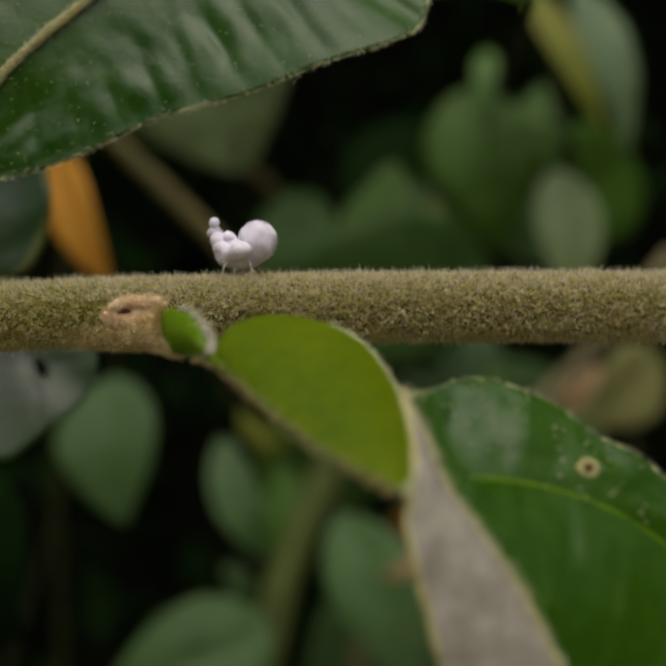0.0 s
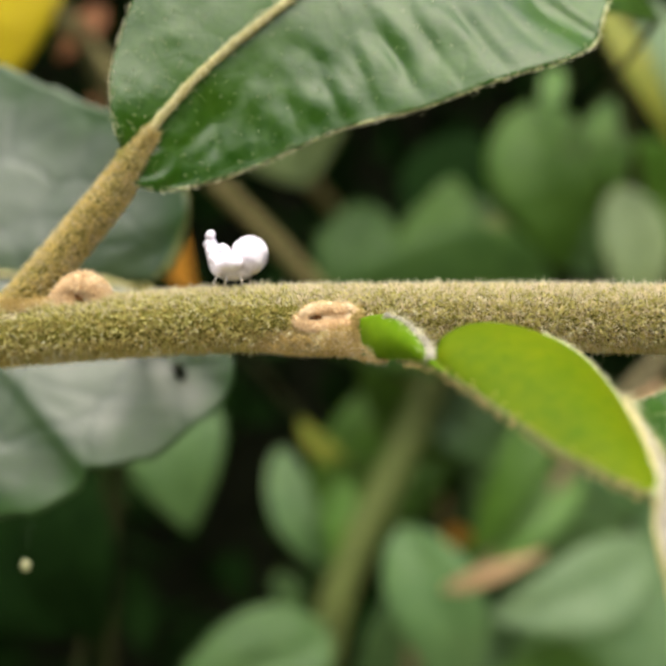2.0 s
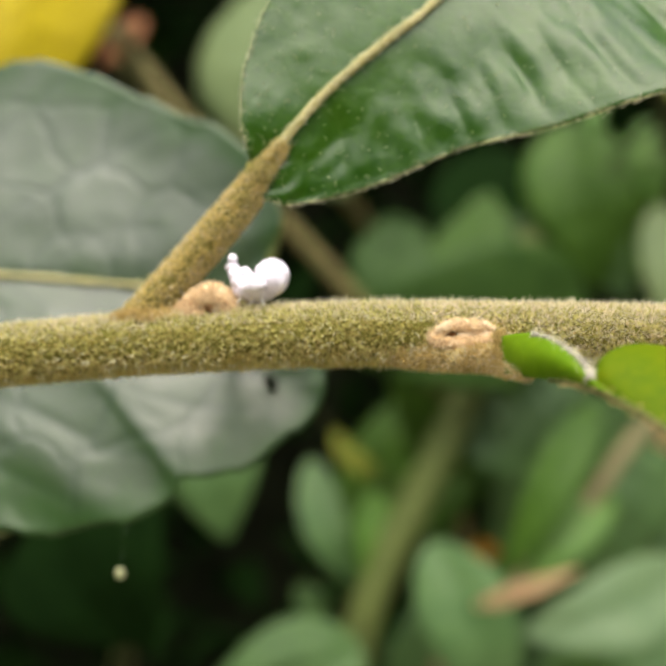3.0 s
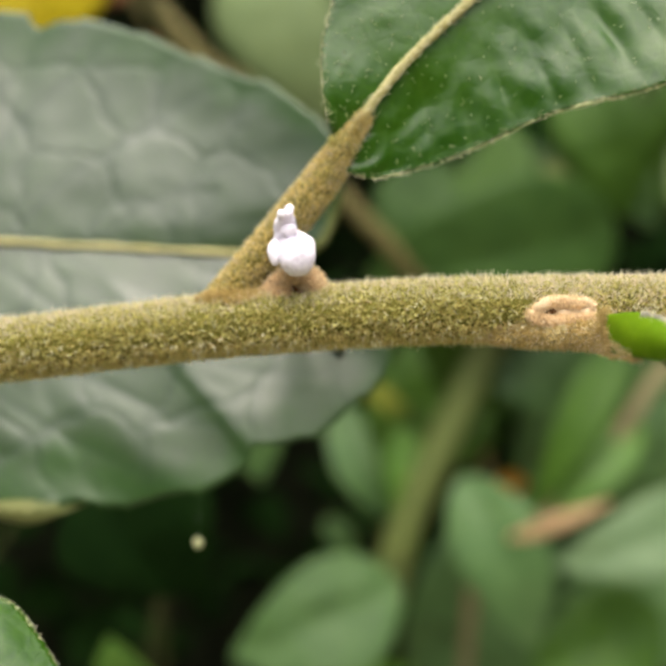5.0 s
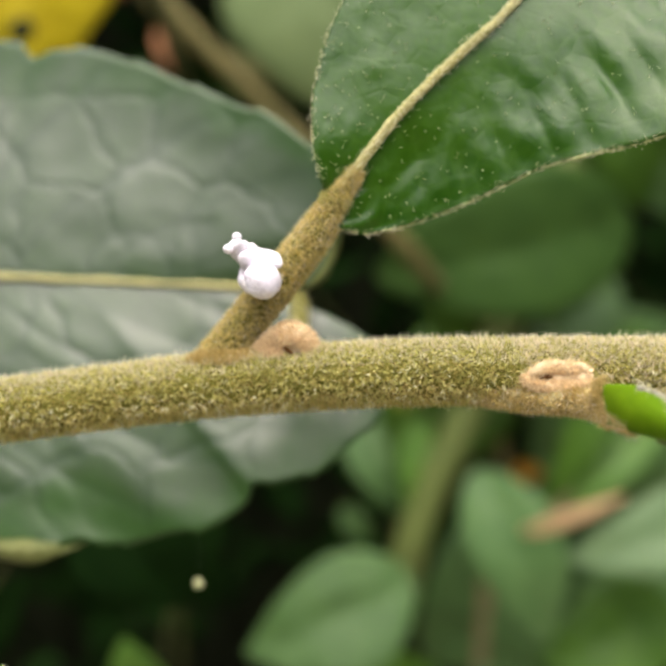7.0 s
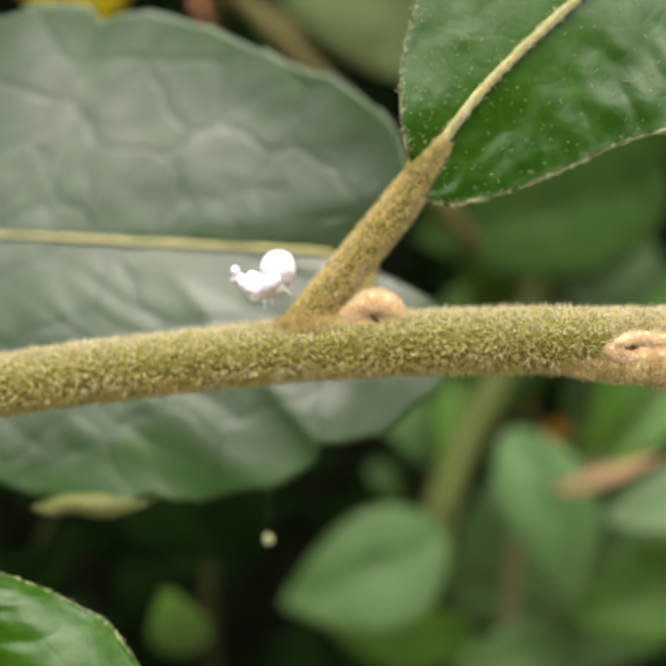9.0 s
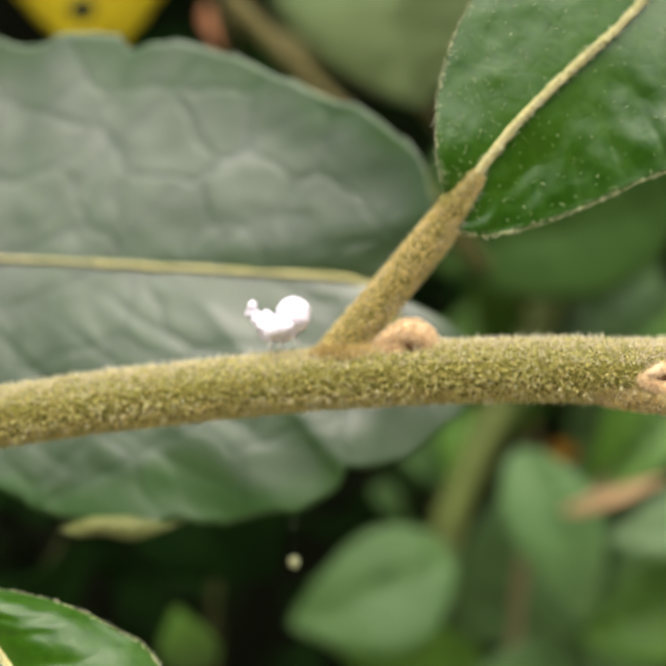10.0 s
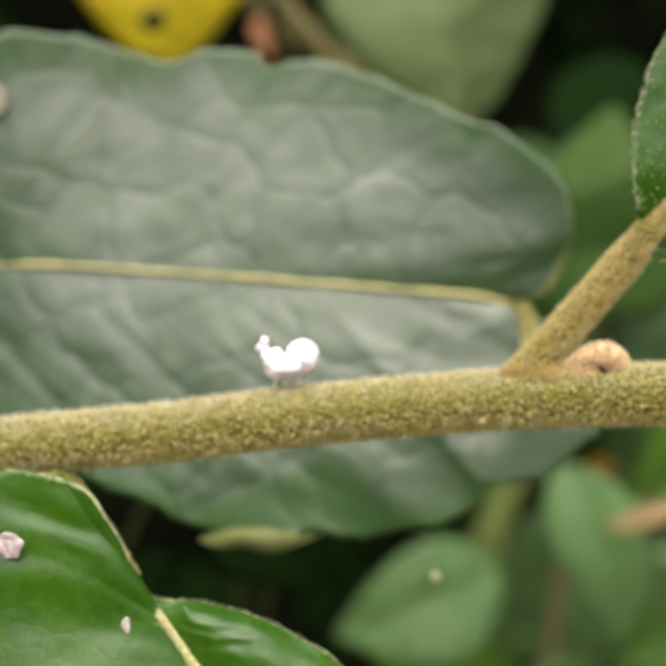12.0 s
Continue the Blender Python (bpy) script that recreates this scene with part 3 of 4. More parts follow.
def upper_leaf(twig):
    petiole(twig, [(-33.6, 9.2, -0.9), (-31.2, 9.3, 1.8), (-29.3, 9.3, 4.0), (-26.5, 9.3, 7.3), (-23.5, 9.2, 10.9), (-20.8, 9.0, 14.2), (-18.4, 8.4, 17.6), (-16.6, 8.1, 20.2)], lambda u: (1.85 - 0.25 * u) * (1 if u < 0.7 else 1 - 0.6 * ((u - 0.7) / 0.3) ** 1.3), 21, 8000, hair=M_FUZZ_GOLD)
    mid = spline([(-19.3, 8.2, 17.2), (-16.3, 8, 20.7), (-12.9, 8.5, 24.9), (-9.6, 9, 28.2), (-5.4, 10, 32.1), (-1.8, 11, 35.3), (5.5, 14, 43), (18, 20, 54.5), (31, 26, 65), (44, 31, 74)])
    low = spline([(-19.0, 8.2, 16.8), (-18.9, 8.2, 14.9), (-17.5, 8.3, 14.1), (-15.4, 8.6, 13.9), (-11.2, 8.9, 14.8), (-6.7, 9.3, 16.3), (-2.4, 9.2, 18.2), (2.0, 8.9, 20.0), (6.4, 8.0, 21.0), (10.8, 7.0, 21.8), (15.1, 6.1, 23.1), (19.2, 5.3, 24.4), (25.7, 5.1, 26.3), (28.7, 7.1, 28.6), (29.6, 7.8, 31.2), (33.5, 12.0, 40.0), (38.0, 19.0, 53.0), (42.0, 27.0, 67.0), (44.0, 31.0, 74.0)])
    up = spline([(-19.7, 8.3, 17.8), (-20.4, 7, 19.6), (-20.9, 7, 24), (-20.6, 8, 28), (-19.1, 9, 33.5), (-16.5, 10, 38.5), (-10, 13, 47.5), (0, 18, 58), (15, 26, 69), (32, 31, 74), (44, 31, 74)])
    leaf = thick(part("leaf", blade_mesh("leaf", mid, up, low, 320, 85, (0.3, -0.6), (0.05, 0.36), 23, (0.3, -0.7), 0.2, 90, 0.14, 0.4, 0.2, quilt_from=0.4), M_LEAF, twig, "glossy dark green toothed leaf, quilted between its veins"), 0.25)
    rib(leaf, mid, 0.52, 0.3, 8500, 31, 0.2)
    margin(leaf, low, 1800, 33, 0.1, 0.02, 0.75)
    margin(leaf, up, 1500, 35, 0.06, 0.02, 0.75)
    r, n = blob_roots((-18.9, 8.0, 17.2), (1.4, 0.8, 1.3), 600, 39)
    stuff(part("base_down", hair_mesh("base_down", r, n, 0.5, 0.05, 3, 1.0, 40), M_FUZZ, leaf))
    # scattered star hairs near the base
    rng = np.random.default_rng(37)
    count = 420
    u, w = rng.uniform(0.0, 0.55, count) ** 1.2, rng.uniform(0, 1, count)
    r = np.array([mid(a) + ((low if k % 2 else up)(a) - mid(a)) * b + np.array((0, ((0.6 if k % 2 else -0.3) * 4 * b * (1 - b) * math.sin(math.pi * a) - 0.3) * MM, 0)) for k, (a, b) in enumerate(zip(u, w))])
    stuff(part("leaf_specks", hair_mesh("leaf_specks", r, np.tile((0.0, -1.0, 0.0), (count, 1)), 0.3, 0.04, 4, 1.6, 38), M_SPECK, leaf, "scattered pale star hairs"))


def folded_leaf(twig):
    """The young lime leaf that hangs folded from the scar, turning its felted back and dark face."""
    petiole(twig, [(-8, 4.6, -0.6), (-4, 2.8, -1.4), (-0.5, 1.1, -1.75), (2.8, -1.0, -1.95), (4.6, -4.2, -2.7), (5.6, -7.6, -3.5)], lambda u: 1.25 + 1.3 * u - 2.05 * u * u, 41, 3800, "tan leaf stalk turning green", M_FUZZ_TAN)
    low = spline([(4.1, -5.0, -3.6), (6.4, -10.0, -4.0), (8.8, -15.0, -4.6), (10.7, -18.0, -5.9), (13.2, -21.5, -8.0), (16.1, -24.0, -10.3), (18.8, -26.0, -11.9), (21.5, -28.0, -13.2)])
    lobe_low = lambda u: low(u * 0.44)
    lobe_top = spline([(3.6, -4.0, -0.3), (5.2, -6.5, -0.1), (6.6, -8.4, -0.3), (8.1, -12.0, -1.8), (8.9, -15.0, -4.2)])
    lobe = thick(part("leaf_lobe", blade_mesh("leaf_lobe", lobe_low, lobe_low, lobe_top, 44, 16, 0.9, 0.0, one_side=True, ripple=0.4), M_LOBE, twig, "green lobe at the leaf's base with a white downy edge"), 0.2)
    r_top = spline([(5.9, -7.7, -0.2), (7.1, -9.6, -0.8), (8.2, -12.4, -2.1), (8.9, -14.6, -3.4), (8.8, -15.4, -4.2)])
    edge = part("lobe_edge", tube_mesh("lobe_edge", r_top, lambda u: 0.22 + 0.2 * u, 40, 10, 0.2, 900.0), M_FELT, lobe, "white downy edge")
    r, n = line_roots(r_top, 500, 43, 0.3)
    stuff(part("edge_hairs", hair_mesh("edge_hairs", r, n, 0.4, 0.03, 3, 1.0, 44), M_FUZZ_PALE, edge))
    r, n = line_roots(spline([(4.2, -5.0, -3.6), (3.8, -4.4, -1.8), (3.6, -4.0, 0.1)]), 900, 57, 0.3)
    stuff(part("lobe_down", hair_mesh("lobe_down", r, n, 0.5, 0.045, 3, 1.0, 58), M_FUZZ_TAN, lobe))
    main_low = lambda u: low(0.43 + 0.57 * u)
    up = spline([(9.0, -15.0, -4.2), (9.9, -14.5, -2.5), (11.6, -13.5, -1.5), (14.0, -13.0, -1.2), (17.4, -13.2, -1.9), (20.2, -14.6, -3.5), (21.7, -16.6, -5.5), (22.6, -18.9, -7.7), (22.8, -22.5, -10.1), (22.6, -26.0, -12.2), (21.7, -28.0, -13.3)])
    leaf = thick(part("leaf", blade_mesh("leaf", main_low, main_low, up, 110, 30, 1.2, 0.05, 7, 1.0, one_side=True, ripple=0.2), M_LIME, twig, "bright lime-green half of a folded young leaf"), 0.2)
    margin(leaf, up, 700, 45, 0.18, 0.35, 1.0)
    lower_rib = part("midrib", tube_mesh("midrib", lambda u: low(0.2 + 0.8 * u), lambda u: 0.3 - 0.08 * u, 120, 10, 0.08, 900.0), M_TWIG_GREEN, leaf, "olive midrib along the fold")
    r, n = line_roots(low, 900, 47, 0.25, (0, 0, -1), 0.25)
    stuff(part("rib_hairs", hair_mesh("rib_hairs", r, n, 0.36, 0.03, 3, 0.8, 48), M_FUZZ_TAN, lower_rib))
    right = spline([(22.9, -18.5, -7.1), (23.9, -21.0, -10.0), (24.9, -24.0, -13.3), (27.4, -25.0, -17.0), (29.5, -25.5, -20.4), (31.3, -26.0, -24.3), (34.0, -26.0, -30.3), (37, -26, -38)])
    left = spline([(22.7, -18.9, -7.6), (23.0, -22.5, -10.0), (22.6, -26.0, -12.3), (21.9, -27.5, -15.5), (22.6, -28.0, -19.0), (23.8, -28.0, -24.2), (25.0, -28.0, -29.1), (26.5, -28, -38)])
    back = thick(part("leaf_back", blade_mesh("leaf_back", left, left, right, 90, 18, 0.7, 0.0, 12, 1.0, one_side=True, ripple=0.4), M_FELT, twig, "felted whitish back of the leaf"), 0.2)
    part("back_edge", tube_mesh("back_edge", right, lambda u: 0.26, 80, 10, 0.15, 900.0), M_RIB, back, "yellowish edge")
    part("back_edge", tube_mesh("back_edge", left, lambda u: 0.3 - 0.1 * u, 80, 10, 0.15, 900.0), M_RIB, back, "yellowish edge")
    r, n = line_roots(right, 1600, 49, 0.3)
    stuff(part("back_hairs", hair_mesh("back_hairs", r, n, 0.4, 0.03, 3, 1.0, 50), M_FUZZ_PALE, back))
    top = spline([(23.3, -17.0, -7.5), (25.2, -15.0, -7.5), (28.5, -13.5, -6.7), (31.8, -14.0, -7.3), (35.2, -14.0, -8.9), (38.4, -14.5, -11.4), (42.2, -15.0, -13.7), (49.8, -15.0, -21.2), (54.6, -15.0, -30.3)])
    low2 = spline([(23.3, -18.0, -8.0), (24.6, -22.5, -12.9), (27.7, -23.5, -17.9), (29.9, -24.0, -21.3), (31.8, -24.0, -25.4), (35.6, -23.0, -31.5), (46.2, -18.0, -35.4), (54.6, -15.0, -31.3)])
    vein = spline([(23.9, -21.0, -12.6), (27.1, -19.6, -13.5), (30.4, -18.6, -13.9), (33.9, -17.8, -14.8), (37.3, -17.3, -16.1), (41.3, -16.8, -18.5), (49.2, -16.0, -24.9), (54.6, -15.0, -31.0)])
    face = thick(part("leaf", blade_mesh("leaf", vein, top, low2, 150, 50, 0.5, 0.1, 9, 0.6, 0.3, 40, 0.35, 0.35), M_LEAF, twig, "dark green face of the folded leaf with a pale gall spot"), 0.2)
    part("midrib", tube_mesh("midrib", lambda u: vein(u) + np.array((0, -0.1 * MM, 0)), lambda u: 0.2 - 0.08 * u, 120, 10, 0.06, 900.0), M_LOBE, face, "green midrib")
    margin(face, top, 900, 53, 0.12, 0.0, 0.8)
    spot = part("gall_spot", blob_mesh("gall_spot", (36.6, -16.9, -13.4), (0.85, 0.18, 0.75), rough=0.3), M_RIB, face, "pale ring spot with a dark centre")
    part("spot_centre", blob_mesh("spot_centre", (36.75, -17.08, -13.35), (0.36, 0.1, 0.34)), M_PIT, spot)
    rng = np.random.default_rng(55)
    r = np.array([vein(a) + (top(a) - vein(a)) * b for a, b in zip(rng.uniform(0.02, 0.5, 60), rng.uniform(0, 1, 60))]) + np.array((0, -0.7 * MM, 0))
    stuff(part("leaf_specks", hair_mesh("leaf_specks", r, np.tile((0.0, -1.0, 0.0), (60, 1)), 0.3, 0.05, 5, 1.6, 56), M_FUZZ_PALE, face))


def lower_leaf(twig):
    """The leaf that hangs from the thin end of the twig, its base lobe curling forward."""
    petiole(twig, [(-84.5, 7.2, -7.4), (-81.5, 6.4, -9.6), (-77.4, 5.4, -14.6), (-73.0, 4.2, -20.4)], lambda u: 1.6 - 0.5 * u, 61, 1200, "tan downy leaf stalk")
    mid = spline([(-72.9, 4, -20.2), (-69.2, 3, -23.7), (-66.1, 2.4, -27.6), (-58, -1, -37), (-50, -4, -49)])
    right = spline([(-72.6, 4.2, -20.4), (-71.6, 4.4, -21.7), (-69.4, 4.5, -22.5), (-65.0, 4.5, -22.7), (-59.4, 4.4, -24.1), (-54.6, 4, -26.2), (-50.2, 3.6, -29.2), (-45, 0, -38), (-50, -4, -49)])
    left = spline([(-73.0, 3.6, -19.8), (-73.1, 2.6, -16.4), (-74.9, 2.4, -13.3), (-77.1, 2.4, -10.4), (-81.6, 2.4, -8.9), (-86.1, 2.3, -8.6), (-95.5, 1, -12), (-98, -3, -26), (-83, -5, -43), (-50, -4, -49)])
    leaf = thick(part("leaf", blade_mesh("leaf", mid, left, right, 190, 61, 2.0, 0.14, 9, 1.6, 0.3, 60, 0.35, 0.4), M_LEAF, twig, "dark green toothed leaf with a curled base lobe"), 0.25)
    rib(leaf, mid, 0.46, 0.32, 2200, 63, 0.3)
    margin(leaf, right, 1100, 65, 0.13, 0.0, 0.8)
    margin(leaf, left, 900, 67, 0.1, 0.0, 0.8)
    part("pale_spot", blob_mesh("pale_spot", (-84.0, -0.9, -15.5), (1.5, 0.08, 1.25), rough=0.6, freq=900.0, level=4), M_SCAB, leaf, "pale scabby spot")
    part("pale_spot", blob_mesh("pale_spot", (-72.6, 0.7, -24.6), (0.5, 0.1, 1.6), (0, 12, 0), 0.25, 500.0, 4), M_SCAB, leaf, "pale scabby spot")


def rear_leaf(twig):
    """The large sheeny leaf on a long stalk that points away behind the twig."""
    petiole(twig, [(-31, 53.2, 8.2), (-27.5, 53, 7.9), (-25.4, 51, 6.6), (-25.6, 42, 2.5), (-26.5, 30, 0), (-26, 9, -1)], lambda u: 1.0 + 0.5 * u, 71, 2200, "long tan leaf stalk")
    mid = spline([(-27, 53, 7.6), (-30.5, 52.5, 8.3), (-33, 52, 9.0), (-53.5, 52, 10.4), (-79.6, 52, 12.1), (-106, 52, 12.9), (-137, 52, 9)])
    up = spline([(-27.0, 53.0, 8.2), (-22.8, 50.6, 9.8), (-20.4, 51.1, 14.0), (-19.6, 51.2, 18.7), (-20.5, 52.5, 24.7), (-24.2, 54.1, 29.2), (-29.4, 55.7, 33.1), (-35.0, 56.9, 35.3), (-41.7, 58.4, 38.5), (-48.6, 59.7, 41.8), (-54.8, 60.7, 44.0), (-61.4, 61.5, 44.8), (-65.4, 61.7, 43.6), (-68.0, 62.0, 46.2), (-75.3, 62.0, 46.4), (-82.2, 62.0, 44.7), (-91.1, 61.5, 47.4), (-98.9, 59.9, 48.7), (-108.4, 57.4, 47.8), (-122.6, 54.9, 39.1), (-134.7, 53.4, 22.2), (-137.0, 52.0, 9.0)])
    low = spline([(-27.0, 52.7, 7.4), (-22.0, 51.3, 5.0), (-15.4, 49.5, 1.0), (-12.4, 47.8, -4.3), (-13.6, 47.2, -8.4), (-17.2, 45.4, -11.9), (-22.4, 44.0, -16.0), (-27.9, 43.0, -17.6), (-32.1, 42.7, -17.7), (-32.8, 42.6, -20.5), (-37.9, 42.6, -23.4), (-43.8, 42.6, -24.5), (-51.6, 42.6, -25.8), (-55.6, 42.6, -25.0), (-63.4, 42.7, -26.0), (-71.4, 42.9, -25.2), (-76.0, 43.0, -23.6), (-81.2, 43.6, -21.2), (-90.8, 44.9, -17.8), (-105.0, 47.7, -9.2), (-120.8, 49.1, -0.1), (-137.0, 52.0, 9.0)])
    # the margin waves towards and away from the light
    steps = ((-100, 0.0), (-82, 0.25), (-72, -0.2), (-60, 0.45), (-49.5, -0.45), (-40, 0.6), (-31, -0.3), (-20, 0.1), (-8, 0.0))

    def wave(x):
        for (a, p), (b, q) in zip(steps, steps[1:]):
            if a <= x <= b:
                return p + (q - p) * 0.5 * (1 - math.cos(math.pi * (x - a) / (b - a)))
        return 0.0
    leaf = thick(part("leaf", blade_mesh("leaf", mid, up, low, 380, 95, (0.6, 0.6), (0.11, 0.13), 9, (-1.5, -2.8), 0.6, 17, 0.2, 0.24, 0.06, curl=(2.6, 0.8), wave=wave), M_LEAF_GREY, twig, "large matt grey-green leaf with a pale midrib and wavy edge"), 0.15)
    line = lambda u: mid(u) + np.array((0, -0.5 * MM, 0))
    part("midrib", tube_mesh("midrib", line, lambda u: 0.5 - 0.2 * u, 120, 12, 0.25, 300.0), M_RIB, leaf, "pale straw midrib")
    part("margin_strip", tube_mesh("margin_strip", lambda u: up(0.015 + 0.14 * u) + np.array((0, -1.5 * MM * min(1, 0.2 + u * 2), 0)), lambda u: 0.25 + 0.55 * math.sin(math.pi * u ** 0.6), 60, 10, 0.3, 300.0), M_FLAP, leaf, "yellow-green rolled base of the leaf")
    flap_a = spline([(-54.5, 42.5, -25.0), (-58.6, 42.2, -24.7), (-64.5, 42.2, -24.8), (-69.5, 42.4, -25.0), (-72.8, 42.5, -26.3)])
    flap_b = spline([(-54.7, 42.4, -25.2), (-57.6, 41.6, -26.4), (-61.2, 41.2, -27.6), (-63.6, 41.2, -27.6), (-66.6, 41.3, -27.0), (-70.1, 41.6, -27.4), (-73.1, 42.4, -26.6)])
    thick(part("curled_edge", blade_mesh("curled_edge", flap_a, flap_a, flap_b, 70, 14, 0.9, 0.3, 8, one_side=True, ripple=1.0), M_FLAP, leaf, "olive-yellow curled edge of the leaf"), 0.25)
    part("side_vein", tube_mesh("side_vein", spline([(-89.6, 54.7, 47.2), (-89.5, 54.3, 39.6), (-92.4, 53.7, 32.7), (-99.7, 53.0, 27.7), (-105.1, 52.5, 24.5)]), lambda u: 0.17 - 0.06 * u, 60, 10, 0.1, 400.0), M_FLAP, leaf, "pale side vein along a fold")
    # no opening is cut: a near-black lump carries the hole's darkness
    part("hole", blob_mesh("hole", (-20.1, 46.6, -4.5), (0.8, 0.6, 1.35), (0, -28, 0), 0.2), M_SHADE, leaf, "small dark hole")
    part("pale_spot", blob_mesh("pale_spot", (-107.5, 53.9, 38.6), (2.2, 0.4, 2.6), rough=0.5), M_FELT, leaf, "pale scabby spot")


def hanging_seed():
    s = tagged(new("hanging_seed"), "small pale round seed caught on a silk thread", "seed")
    part("seed", blob_mesh("seed", (-38.8, 38, -29.8), (0.68, 0.68, 0.76), rough=0.2), M_SEED, s)
    part("thread", tube_mesh("thread", spline([(-38.8, 38, -29.0), (-38.9, 39.5, -26), (-39.0, 41.5, -23.5)]), lambda u: 0.004, 12, 6), M_THREAD, s)


# stems in the blurred distance: points in millimetres, radius, material
STEMS = [
    ([(-110, 330, 150), (-76.5, 316, 108), (-49.4, 314, 80.2), (-24.4, 312, 54.5), (0.2, 312, 27.6), (16, 330, 10), (42, 390, -6), (65, 433, -22)], 3.8, M_TWIG_BROWN),
    ([(138, 330, 230), (128, 330, 150), (134, 332, 118), (142, 340, 60), (150, 350, 10), (170, 350, -60), (190, 350, -200), (200, 350, -640)], 3.2, M_STALK),
    ([(-100, 300, 140), (-88, 320, 90), (-100, 400, 40), (-140, 540, -60), (-160, 640, -640)], 3.0, M_STALK),
    ([(90, 400, 70), (72, 380, 28), (52.7, 365, -7.2), (30.7, 362, -52.5), (9.0, 360, -97.5), (-2.7, 358, -140), (-14, 356, -200), (-20, 356, -640)], 8.5, M_TWIG_GREEN),
    ([(190, 350, 40), (140.9, 345, -10.5), (121.3, 343, -29.4), (102.2, 342, -55.8), (81.2, 341, -78.2), (60.4, 340, -102.5), (40, 380, -150), (20, 420, -640)], 3.6, M_TWIG_PALE),
    ([(-200, 445, 260), (-140, 430, 190), (-114, 425, 150), (-80, 425, 128), (-45, 425, 112), (0, 480, 100), (60, 640, 20), (110, 760, -200), (120, 780, -640)], 4.0, M_TWIG_BROWN),
]
SPRIG_LABELS = ["brown twig with pale and dark leaves, far behind", "green shrub stem with drooping leaves, some yellowing", "thin stem with an orange withered leaf and green leaves",
                "thick olive shrub stem with cool green leaves", "thin tan twig with small withered leaves", "brown twig with a yellow leaf and a broad pale leaf"]
